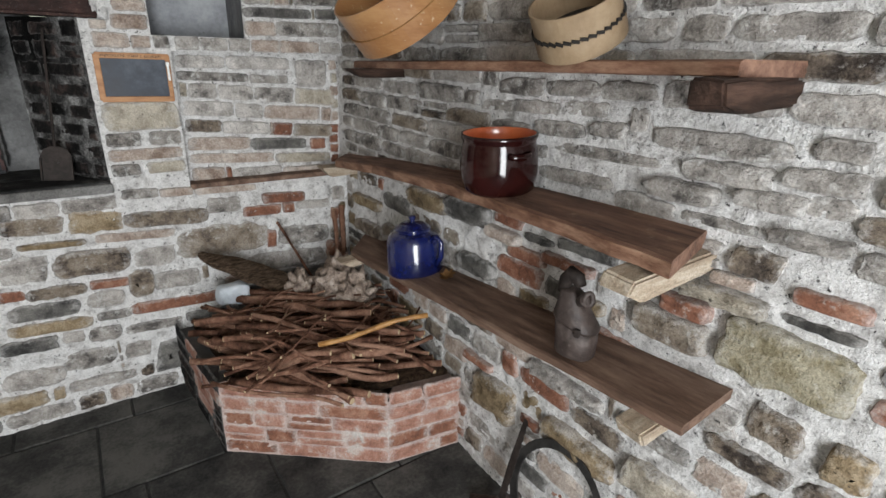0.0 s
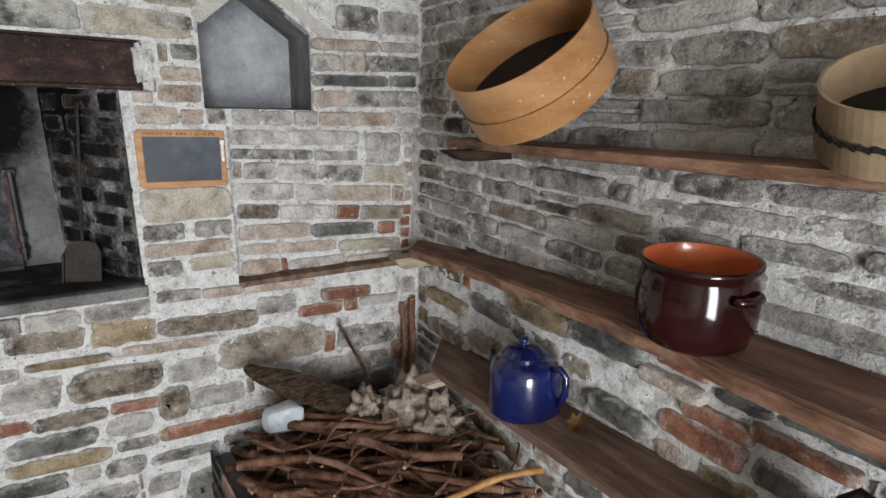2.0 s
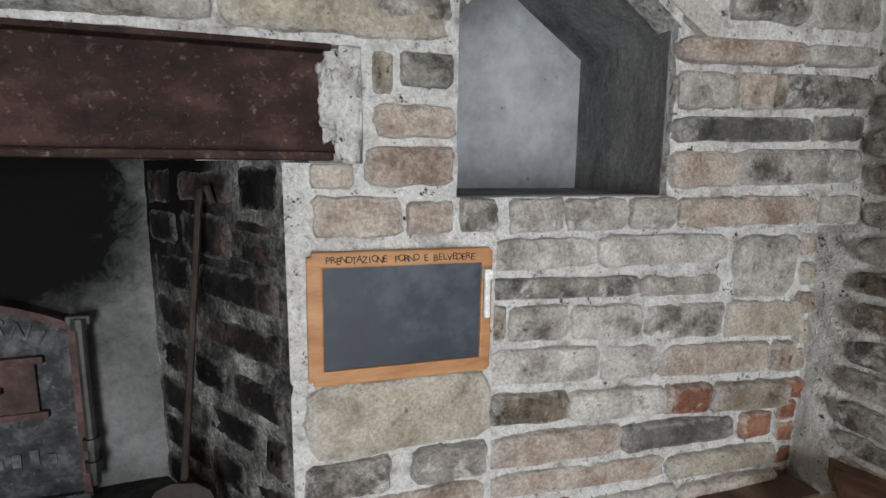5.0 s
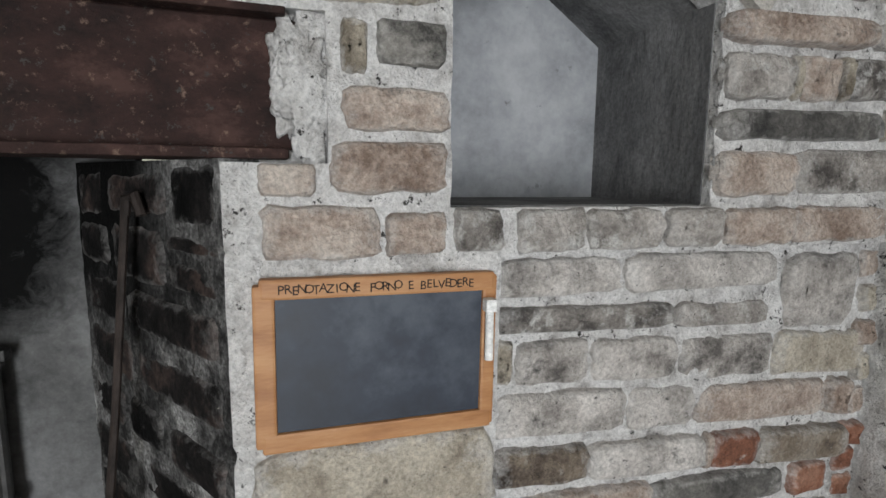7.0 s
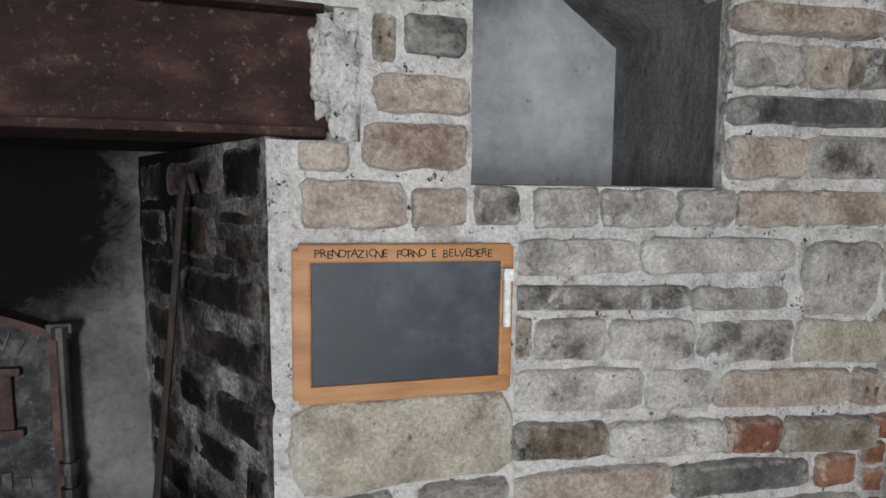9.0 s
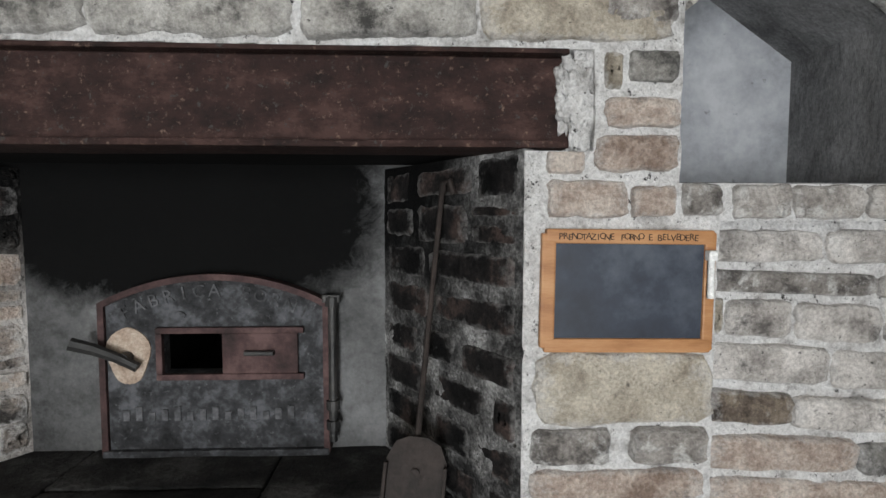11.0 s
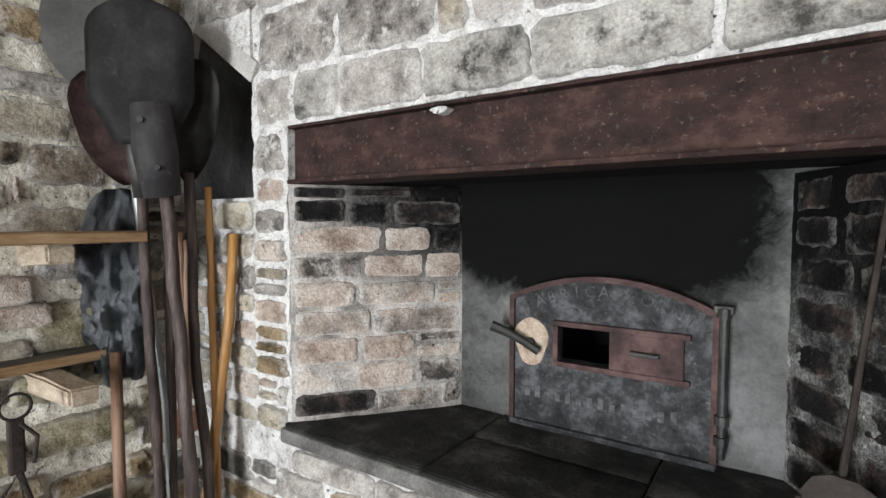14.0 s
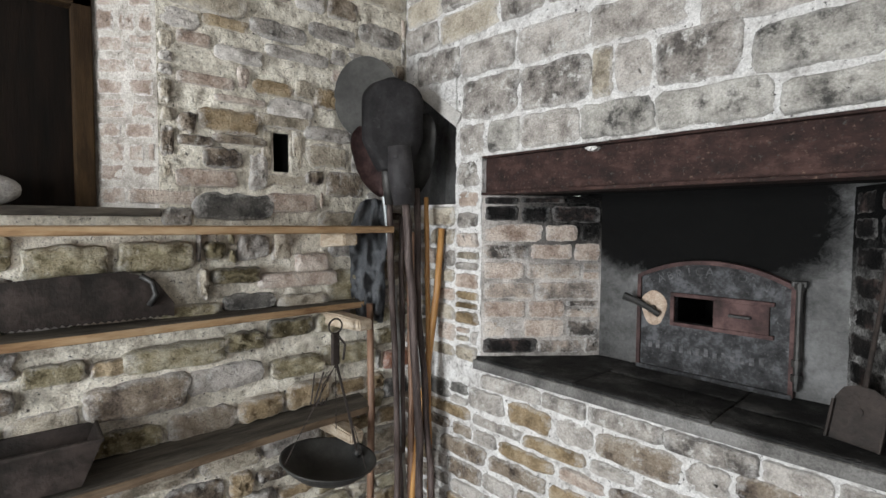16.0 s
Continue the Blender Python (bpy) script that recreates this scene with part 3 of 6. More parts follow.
wall_r = tagged(mortar_sheet("wall_east", R, -2.53, 1.40, FLOOR, CEIL, [(0.55, 1.25, 1.15, 2.0)], mortar, 0.30), "rough stone wall in thick white lime mortar", "wall", kind="structure")
HOLES_L = [(0.35, 1.50, 1.565, 2.45), (1.845, 1.907, 1.703, 1.835)]
wall_l = tagged(mortar_sheet("wall_west", L, -1.40, 2.44, FLOOR, CEIL, HOLES_L, mortar_cream, 0.34), "rubble wall of buff and grey fieldstones in lime mortar", "wall", kind="structure")
wall_b = tagged(mortar_sheet("wall_south", B, -1.10, 1.64, FLOOR, CEIL, [(-DOOR_X1, -DOOR_X0, FLOOR, 2.10)], mortar, 0.30, step=0.1), "plain mortared wall with an open doorway", "wall", kind="structure")
tagged(part("ceiling", box(-1.95, 1.40, -1.70, 2.80, CEIL, CEIL + 0.12), ceiling_mat), "aged plaster ceiling", "ceiling", kind="structure")
floor = tagged(part("floor", box(-1.95, 1.40, -1.70, 2.80, FLOOR - 0.10, FLOOR - 0.006), mat("floor_joint", [(0.02, 0.02, 0.02), (0.05, 0.05, 0.048)], 0.95)), "dark worn stone slab floor", "floor", kind="structure")
tagged(part("ground", box(-300, 300, -300, 300, FLOOR - 0.4, FLOOR - 0.2), mat("earth_ground", [(0.08, 0.07, 0.05), (0.14, 0.12, 0.09)], 0.95, 1, 20)), "bare earth ground outside", "ground", kind="structure")
# Added near-black lining and backing: the putlog hole's shade as colour.
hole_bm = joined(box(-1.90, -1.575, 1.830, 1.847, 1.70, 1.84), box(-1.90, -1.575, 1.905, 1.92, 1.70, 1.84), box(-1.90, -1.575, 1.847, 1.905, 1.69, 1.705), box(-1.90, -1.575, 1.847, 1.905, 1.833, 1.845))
tagged(part("small_wall_recess_lining", hole_bm, hollow_shade), "near-black lining standing in for shade inside a small putlog hole", "wall", kind="structure")
tagged(part("small_wall_recess_backing", box(-1.93, -1.90, 1.80, 1.95, 1.66, 1.88), hollow_shade), "near-black backing standing in for shade inside a small putlog hole", "wall", kind="structure")

# recess with the oven: splayed brick sides, sooty back
rev_l = tagged(mortar_sheet("recess_side_west", REV_L, 0, 0.426, 1.04, 1.633, [], mortar_reveal, 0.04, 0.003), "smoke-blackened splayed brick side of the oven recess", "wall", kind="structure")
rev_r = tagged(mortar_sheet("recess_side_east", REV_R, 0, 0.394, 1.04, 1.633, [], mortar_sooty, 0.04, 0.003), "smoke-blackened splayed brick side of the oven recess", "wall", kind="structure")
BACKF = Face((0, 2.74, 0), (1, 0, 0))
back = tagged(mortar_sheet("recess_back", BACKF, -0.95, -0.08, 1.02, 1.80, [(-0.60, -0.45, 1.225, 1.32)], plaster_sooty, 0.03, 0.003), "soot-blackened plaster back of the oven recess", "wall", kind="structure")
# Lid added to stop daylight leaking in; its near-black paints the flue's dark.
tagged(part("recess_soffit", box(-1.16, 0.09, 2.443, 2.80, 1.642, 1.662), hollow_shade), "near-black lid added above the oven to keep stray daylight out", "flue", kind="structure")
# Near-black box stands in for the unlit inside of the oven.
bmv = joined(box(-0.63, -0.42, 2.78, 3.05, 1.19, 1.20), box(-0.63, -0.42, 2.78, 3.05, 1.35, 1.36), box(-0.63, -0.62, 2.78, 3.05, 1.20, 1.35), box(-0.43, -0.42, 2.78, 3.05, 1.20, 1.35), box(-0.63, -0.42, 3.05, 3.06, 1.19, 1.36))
tagged(part("oven_chamber", bmv, hollow_shade), "dark hollow of the oven", "oven", kind="structure")

hearth = tagged(part("hearth_slab", box(-1.15, 0.068, 2.388, 2.78, 1.02, 1.055, 0.006, 2, 0.002, 6), slab_edge), "grey stone hearth slab with a rough edge", "hearth", kind="structure")
for x0, x1, y0, y1 in ((-1.14, -0.74, 2.395, 2.76), (-0.735, -0.36, 2.395, 2.585), (-0.735, -0.36, 2.59, 2.76), (-0.355, 0.062, 2.395, 2.54), (-0.355, 0.062, 2.545, 2.76)):
    part("hearth_tile", box(x0, x1, y0, y1, 1.05, 1.066 + rng.uniform(-0.001, 0.003), 0.004, 2, 0.003, 5), slab_mat, hearth, smooth=True)

beam_obj = thing("lintel_beam", "reddish brown rusted iron lintel beam set in the wall", "beam")
part("web", box(-1.128, 0.150, 2.424, 2.44, 1.643, 1.760, 0.002, 1, 0.0015, 8), rust_beam, beam_obj)
part("lower_flange", box(-1.130, 0.120, 2.402, 2.50, 1.633, 1.643, 0.003, 2, 0.001, 8), rust_beam, beam_obj)
part("plaster_splash", prism([(-0.700 + 0.019 * math.cos(a) * (1 + 0.2 * math.sin(3 * a)), 1.7505 + 0.0065 * math.sin(a)) for a in [i * math.pi / 8 for i in range(16)]], 2.4005, 2.4225), mortar, beam_obj, "dried splash of white plaster")
part("upper_flange", box(-1.130, 0.120, 2.406, 2.50, 1.760, 1.767, 0.002, 2, 0.001, 8), rust_beam, beam_obj)
tagged(part("beam_end_bed", box(0.088, 0.158, 2.432, 2.52, 1.628, 1.770, 0.004, 2, 0.009, 14), mortar), "mortar bed at the beam's end", "mortar", kind="structure")
patch = bmesh.new()
bmesh.ops.create_icosphere(patch, subdivisions=5, radius=1)
for v in patch.verts:
    k = 1 + 0.42 * noise.fractal(v.co * 2.6 + Vector((3, 1, 2)), 0.9, 2.1, 4)
    v.co = Vector((0.137 + v.co.x * 0.032 * k, 2.424 + v.co.y * 0.016, 1.700 + v.co.z * 0.068 * k))
tagged(part("mortar_patch", patch, mortar, smooth=True), "rough lump of lime mortar at the beam's end", "mortar", kind="structure")


# ---- gabled wall niche ----
def gable_lining(name, x0, x1, z0, zs, xa, za, y0, y1, material_back, material_side, label):
    ob = tagged(part(name, prism([(x0 - 0.02, z0 - 0.02), (x1 + 0.02, z0 - 0.02), (x1 + 0.02, za + 0.02), (x0 - 0.02, za + 0.02)], y1, y1 + 0.03), material_back, smooth=False), label, "niche", kind="structure")
    t = 0.02
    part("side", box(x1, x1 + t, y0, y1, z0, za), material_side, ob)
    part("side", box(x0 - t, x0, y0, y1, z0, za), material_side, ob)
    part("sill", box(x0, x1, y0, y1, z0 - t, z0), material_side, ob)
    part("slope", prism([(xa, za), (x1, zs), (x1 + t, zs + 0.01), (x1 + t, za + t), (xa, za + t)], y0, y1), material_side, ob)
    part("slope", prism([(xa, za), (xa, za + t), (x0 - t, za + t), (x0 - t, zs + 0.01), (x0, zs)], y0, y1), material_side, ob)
    return ob


def gable_fill(parent, x0, x1, zs, xa, za):
    """Mortar that squares off the gable's shoulders, flush with the wall."""
    for px in (x0, x1):
        part("shoulder", prism([(px, zs), (xa, za), (xa, za + 0.012), (px, za + 0.012)], 2.402, 2.45), mortar, parent)


gable_fill(wall_a, 0.276, 0.612, 1.828, 0.437, 1.953)
gable_fill(wall_a, -1.552, -1.258, 1.888, -1.50, 2.058)
# Sides, sill and slopes, and all the corner niche, have shade painted in.
gable_lining("wall_niche", 0.280, 0.612, 1.589, 1.830, 0.437, 1.950, 2.424, 2.66, cement, cement_shade, "gabled wall niche lined with smooth grey cement")
gable_lining("corner_niche", -1.548, -1.264, 1.607, 1.885, -1.50, 2.055, 2.424, 2.62, cement_shade, cement_shade, "gabled niche in the corner behind the peels, its shade painted into the cement")


def slant(parent, x0, z0, x1, z1, h, material):
    """A slab laid along the slope of a gable."""
    dx, dz = x1 - x0, z1 - z0
    k = h / math.hypot(dx, dz)
    part("gable_stone", prism([(x0, z0), (x1, z1), (x1 - dz * k, z1 + dx * k), (x0 - dz * k, z0 + dx * k)], 2.400, 2.43), material, parent)


slant(wall_a, 0.285, 1.825, 0.437, 1.953, 0.035, stone_buff)
slant(wall_a, 0.437, 1.953, 0.668, 1.812, 0.035, stone_buff)
slant(wall_a, -1.50, 2.055, -1.258, 1.885, 0.05, stone_grey)

# ---- window in the west wall ----
win = thing("window_1", "dark shuttered window in a brown wooden frame", "window", kind="structure")
part("window_frame", box(-1.715, -1.655, 1.315, 1.362, 1.57, 2.45, 0.004), jamb_mat, win, "worn brown jamb")
part("window_frame", box(-1.715, -1.655, 0.35, 1.362, 2.13, 2.18, 0.004), jamb_mat, win)
# Boards share one near-black tone, far darker than the jamb.
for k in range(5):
    part("shutter_board", box(-1.725, -1.70, 0.35 + k * 0.194, 0.35 + k * 0.194 + 0.19, 1.57, 2.45, 0.003), shutter_mat, win, "near-black board")
part("window_sill", box(-1.72, -1.535, 0.35, 1.50, 1.548, 1.572, 0.004, 2, 0.002, 3), wood_grey, win, "grey weathered sill board")
WREV = Face((-1.675, 1.362, 0), (0.115, 0.138, 0))
wrev = tagged(mortar_sheet("window_reveal", WREV, 0, 0.1796, 1.572, 2.45, [], limewash, 0.02, 0.003), "limewashed brick side of the window opening", "wall", kind="structure")
for a, b in zip(*(lambda q: (q, q[1:]))(steps(1.58, 2.44, 0.058, 0.072))):
    course(wrev, WREV, 0.005, 0.176, a, b, [brick_washed], (0.05, 0.12), square=True, depth=0.006, name="brick")


# ---- oven door ----
door = thing("oven_front", "arched black cast-iron oven front with ash-grey patches", "oven")
XC, HALF, ZB, ZS, ZT = -0.484, 0.219, 1.072, 1.372, 1.428


def arch(half, zb, zs, zt, n=18):
    rise = zt - zs
    rad = (half * half + rise * rise) / (2 * rise)
    a0 = math.asin(half / rad)
    top = [(XC + rad * math.sin(a0 - 2 * a0 * i / n), zt - rad + rad * math.cos(a0 - 2 * a0 * i / n)) for i in range(n + 1)]
    return [(XC - half, zb), (XC + half, zb)] + top


def arch_band(h0, h1, dz, y0, y1):
    o, i = arch(h1, ZB, ZS, ZT), arch(h0, ZB, ZS - dz * 0.6, ZT - dz)
    bm = bmesh.new()
    rows = [[bm.verts.new((x, y, z)) for x, z in q] for q, y in ((o, y0), (i, y0), (i, y1), (o, y1))]
    n = len(o)
    idx = list(range(1, n)) + [0]
    for a, b in zip(idx, idx[1:]):
        for r0, r1 in zip(rows, rows[1:] + rows[:1]):
            bm.faces.new((r0[a], r0[b], r1[b], r1[a]))
    for k in (idx[0], idx[-1]):
        bm.faces.new([r[k] for r in rows])
    return bm


WX0, WX1, WXS, WZ0, WZ1 = -0.584, -0.466, -0.324, 1.232, 1.312
body = bmesh.new()
outer = arch(HALF - 0.006, ZB, ZS, ZT - 0.006)
mid_n = len(outer)
for pts in ([(XC - HALF + 0.006, ZB), (XC + HALF - 0.006, ZB), (XC + HALF - 0.006, WZ0), (XC - HALF + 0.006, WZ0)],
            [(XC - HALF + 0.006, WZ0), (WX0, WZ0), (WX0, WZ1), (XC - HALF + 0.006, WZ1)],
            [(WX1, WZ0), (XC + HALF - 0.006, WZ0), (XC + HALF - 0.006, WZ1), (WX1, WZ1)],
            [(XC - HALF + 0.006, WZ1), (XC + HALF - 0.006, WZ1)] + outer[2:]):
    vs0 = [body.verts.new((x, 2.714, z)) for x, z in pts]
    vs1 = [body.verts.new((x, 2.736, z)) for x, z in pts]
    body.faces.new(vs0)
    for i in range(len(pts)):
        j = (i + 1) % len(pts)
        body.faces.new((vs0[i], vs1[i], vs1[j], vs0[j]))
bmesh.ops.remove_doubles(body, verts=body.verts, dist=0.0002)
part("door_plate", body, iron_ash, door)
part("rim", arch_band(HALF - 0.010, HALF + 0.002, 0.012, 2.706, 2.738), iron_red, door, "raised oxide-red rim")
part("window_rail", box(WX0 - 0.012, WXS + 0.012, 2.704, 2.716, WZ1, WZ1 + 0.012, 0.002), iron_red, door)
part("window_rail", box(WX0 - 0.012, WXS + 0.012, 2.704, 2.716, WZ0 - 0.012, WZ0, 0.002), iron_red, door)
part("window_rail", box(WX0 - 0.012, WX0, 2.704, 2.716, WZ0, WZ1, 0.002), iron_red, door)
slider = part("sliding_shutter", box(WX1 - 0.004, WXS, 2.706, 2.713, WZ0, WZ1, 0.002), iron_red, door, "oxide-red sliding shutter")
part("shutter_pull", box(-0.425, -0.368, 2.692, 2.702, 1.270, 1.279, 0.003), iron, slider)
for x in (-0.425, -0.376):
    part("shutter_pull_foot", box(x, x + 0.008, 2.70, 2.708, 1.270, 1.279), iron, slider)
part("bare_patch", prism([(-0.651 + 0.041 * math.cos(a) * (1 + 0.12 * math.sin(3 * a)), 1.268 + 0.056 * math.sin(a)) for a in [i * math.pi / 12 for i in range(24)]], 2.7105, 2.7139), pale_patch, door, "pale round patch where the coating has gone")
lever = part("latch_handle", tube([(-0.735, 2.672, 1.302), (-0.70, 2.685, 1.288), (-0.66, 2.690, 1.270), (-0.625, 2.694, 1.250)], [0.013, 0.012, 0.010, 0.010], 8), iron, door, "black latch lever")
part("latch_pivot", tube([(-0.652, 2.714, 1.266), (-0.652, 2.690, 1.266)], 0.012, 10), iron, door)
part("hinge_bar", tube([(-0.256, 2.704, 1.095), (-0.256, 2.704, 1.385)], 0.008, 10), iron, door)
for z in (1.12, 1.16, 1.365):
    part("hinge_knuckle", tube([(-0.256, 2.704, z), (-0.256, 2.704, z + 0.018)], 0.013, 10), iron, door)
part("hinge_arm", box(-0.275, -0.240, 2.698, 2.72, 1.372, 1.388, 0.003), iron, door)
part("foot_ledge", box(XC - HALF, XC + HALF, 2.703, 2.74, 1.066, 1.080, 0.003, 2, 0.001, 3), iron_ash, door)


def letters(text, size, depth, material, parent, name, place, label=""):
    """Raised letters, each set by place(i, count)."""
    n = len(text)
    for i, ch in enumerate(text):
        if ch == " ":
            continue
        cu = bpy.data.curves.new("letter_curve", "FONT")
        cu.body, cu.size, cu.extrude, cu.align_x, cu.align_y, cu.resolution_u = ch, size, depth, "CENTER", "CENTER", 2
        tmp = bpy.data.objects.new("letter_tmp", cu)
        scene.collection.objects.link(tmp)
        bpy.context.view_layer.update()
        me = bpy.data.meshes.new_from_object(tmp.evaluated_get(bpy.context.evaluated_depsgraph_get()))
        bpy.data.objects.remove(tmp)
        bpy.data.curves.remove(cu)
        me.materials.clear()
        me.materials.append(material)
        ob = new(name, me)
        ob.parent = parent
        ob.matrix_basis = place(i, n)


def arch_place(i, n):
    half, rise = 0.185, 0.050
    rad = (half * half + rise * rise) / (2 * rise)
    a0 = math.asin(half / rad)
    a = -a0 * 0.92 + 2 * a0 * 0.92 * i / (n - 1)
    return pose(XC + rad * math.sin(a), 2.7125, 1.394 - rad + rad * math.cos(a), 90, 0, 0) @ Matrix.Rotation(-a, 4, "Z")


letters("FABRICA FORNI", 0.036, 0.0015, ash_letter, door, "raised_letter", arch_place)
for i in range(15):
    part("raised_letter", box(-0.665 + i * 0.0245, -0.665 + i * 0.0245 + 0.012, 2.711, 2.7135, 1.138, 1.160 + 0.006 * math.sin(i * 2.1)), ash_letter, door)
part("embossed_oval", prism([(-0.555 + 0.016 * math.cos(a), 1.347 + 0.008 * math.sin(a)) for a in [i * math.pi / 8 for i in range(16)]], 2.709, 2.7135), iron_ash, door)

# small ash shovel standing in the recess
peel = thing("oven_shovel", "small iron oven shovel with a long thin black handle", "shovel")
pts = [(-0.048, 0.0), (0.048, 0.0), (0.048, 0.09), (0.036, 0.115), (0.015, 0.125), (-0.015, 0.125), (-0.036, 0.115), (-0.048, 0.09)]
blade = prism(pts, -0.003, 0.003)
bmesh.ops.subdivide_edges(blade, edges=[e for e in blade.edges if abs(e.verts[0].co.y - e.verts[1].co.y) < 1e-6], cuts=1)
PM = pose(-0.098, 2.475, 1.068, -14, 4, -8)
part("blade", blade, iron_brown, peel, "worn grey-brown iron blade", m=PM)
for x in (-0.047, 0.047):
    part("blade_edge", box(x - 0.003, x + 0.003, -0.016, 0.004, 0.0, 0.085, 0.002), iron_brown, peel, m=PM)
part("rivet", tube([(0, -0.004, 0.07), (0, -0.008, 0.07)], 0.008, 10), iron_brown, peel, m=PM)
part("handle", tube([(-0.088, 2.515, 1.18), (-0.070, 2.530, 1.36), (-0.048, 2.535, 1.580)], [0.0055, 0.0045, 0.0045], 8), iron_brown, peel)
part("handle_hook", tube([(-0.048, 2.535, 1.575), (-0.046, 2.534, 1.593), (-0.036, 2.528, 1.597), (-0.030, 2.524, 1.575)], 0.0055, 8), iron_brown, peel)

# ---- slate on the wall ----
board = thing("writing_slate", "small school slate in an orange pine frame hung on the wall", "slate", pose(0.2035, 2.400, 1.437, 0, 0.6, 0))
W, H = 0.1215, 0.0855
part("slate_panel", box(-W + 0.018, W - 0.014, -0.002, 0.006, -H + 0.016, H - 0.016), slate_mat, board, "smudged black slate")
part("frame_rail", box(-W + 0.006, W - 0.003, -0.006, 0.008, H - 0.020, H, 0.003), slate_frame_mat, board)
part("frame_rail", box(-W + 0.006, W - 0.003, -0.006, 0.008, -H, -H + 0.020, 0.003), slate_frame_mat, board)
part("frame_stile", box(-W, -W + 0.020, -0.0055, 0.0075, -H + 0.006, H - 0.006, 0.003), slate_frame_mat, board)
part("frame_stile", box(W - 0.016, W, -0.0055, 0.0075, -H + 0.003, H - 0.003, 0.003), slate_frame_mat, board)
letters("PRENOTAZIONE FORNO E BELVEDERE", 0.0125, 0.0003, ink, board, "letter", lambda i, n: pose(-0.096 + i * 0.0064 + (0.002 if i > 12 else 0), -0.0064, H - 0.0105 + 0.001 * math.sin(i * 2.3), 90, 0, 0) @ Matrix.Rotation(0.06 * math.sin(i * 1.7), 4, "Z"))
chalk = thing("chalk_stick", "white chalk stick clipped to the slate frame", "chalk")
part("chalk", tube([(0.3155, 2.389, 1.428), (0.3155, 2.389, 1.488)], 0.0045, 10), chalk_mat, chalk)
part("clip", box(0.3095, 0.3215, 2.383, 2.396, 1.480, 1.494, 0.002), chalk_mat, chalk)

# ---- east wall shelves ----
def plank(name, label, corners, thick, material, edge=None, group="", parts=26, wave=0.003, bow=0.0):
    """A board from four top corners (far-left, far-right, near-right, near-left), wavy along its edges."""
    a, b, c, d = [Vector(q) for q in corners]
    bm = bmesh.new()
    n = parts
    grid = []
    for i in range(n + 1):
        f = i / n
        rise = Vector((bow * 0.4, 0, bow)) * 4 * f * (1 - f)
        p, q = a.lerp(d, f) + rise, b.lerp(c, f) + Vector((0, 0, rise.z))
        w = noise.noise(p * 6) * 0.004 + wave * noise.noise(p * 17)
        p = p + (p - q).normalized() * w
        row = []
        for k, (s, dz) in enumerate(((0, -thick * 0.15), (0.04, 0), (0.96, 0), (1, -thick * 0.1), (1, -thick), (0.03, -thick), (0, -thick * 0.85))):
            v = p.lerp(q, s) + Vector((0, 0, dz + 0.0012 * noise.noise(p * 9 + Vector((s * 3, 0, 0)))))
            row.append(bm.verts.new(v))
        grid.append(row)
    m = 7
    for r0, r1 in zip(grid, grid[1:]):
        for k in range(m):
            bm.faces.new((r0[k], r0[(k + 1) % m], r1[(k + 1) % m], r1[k]))
    bm.faces.new(grid[0][::-1])
    bm.faces.new(grid[-1])
    ob = thing(name, label, "shelf", group=group)
    part("board", bm, material, ob)
    if edge:
        strip = bmesh.new()
        out = (a - b).normalized() * 0.0035
        vs = []
        for i in range(n + 1):
            rise = Vector((bow * 0.4, 0, bow)) * 4 * (i / n) * (1 - i / n)
            p, q = a.lerp(d, i / n) + rise, b.lerp(c, i / n) + Vector((0, 0, rise.z))
            p = p + (p - q).normalized() * (noise.noise(p * 6) * 0.004 + wave * noise.noise(p * 17)) + out
            vs.append([strip.verts.new(p + Vector((0, 0, -thick * k)) - out * j) for k, j in ((0.12, 0), (0.9, 0), (0.9, 3), (0.12, 3))])
        for r0, r1 in zip(vs, vs[1:]):
            for k in range(4):
                strip.faces.new((r0[k], r0[(k + 1) % 4], r1[(k + 1) % 4], r1[k]))
        strip.faces.new(vs[0])
        strip.faces.new(vs[-1][::-1])
        part("front_edge", strip, edge, ob, "paler worn front edge")
    return ob


G = "shelves on the east wall"
sh1 = plank("wall_shelf", "high reddish-brown plank shelf holding two sieves", [(0.90, 2.01, 1.520), (1.028, 2.06, 1.520), (1.028, 0.52, 1.563), (0.845, 0.545, 1.561)], 0.026, wood_edge, wood_front, group=G)
sh2 = plank("wall_shelf", "middle rough-edged brown plank shelf holding the pot", [(0.93, 2.30, 1.092), (1.028, 2.40, 1.094), (1.028, 0.63, 1.236), (0.80, 0.565, 1.235)], 0.036, wood_edge, wood_front, group=G, wave=0.012, bow=0.026)
sh3 = plank("wall_shelf", "low smooth brown plank shelf holding the kettle", [(0.845, 1.98, 0.768), (1.028, 2.20, 0.758), (1.028, 0.505, 0.925), (0.856, 0.508, 0.902)], 0.026, wood_dark, group=G)


def bracket(label, pts, y0, y1, material, name="shelf_bracket"):
    bm = prism(pts, y0, y1)
    bmesh.ops.bevel(bm, geom=bm.edges[:], offset=0.005, segments=2, affect="EDGES")
    bmesh.ops.subdivide_edges(bm, edges=[e for e in bm.edges if e.calc_length() > 0.05], cuts=3)
    for v in bm.verts:
        v.co += noise.noise_vector(v.co * 19) * 0.004
    ob = thing(name, label, "bracket", group="brackets under the shelves")
    part("block", bm, material, ob)


bracket("dark hewn wooden bracket under the high shelf", [(0.775, 1.534), (1.05, 1.536), (1.05, 1.488), (0.815, 1.482), (0.785, 1.490)], 0.525, 0.585, wood_black_hewn)
bracket("dark hewn wooden bracket at the shelf's far end", [(0.80, 1.497), (1.05, 1.497), (1.05, 1.468), (0.85, 1.468)], 1.84, 1.90, wood_black_hewn)
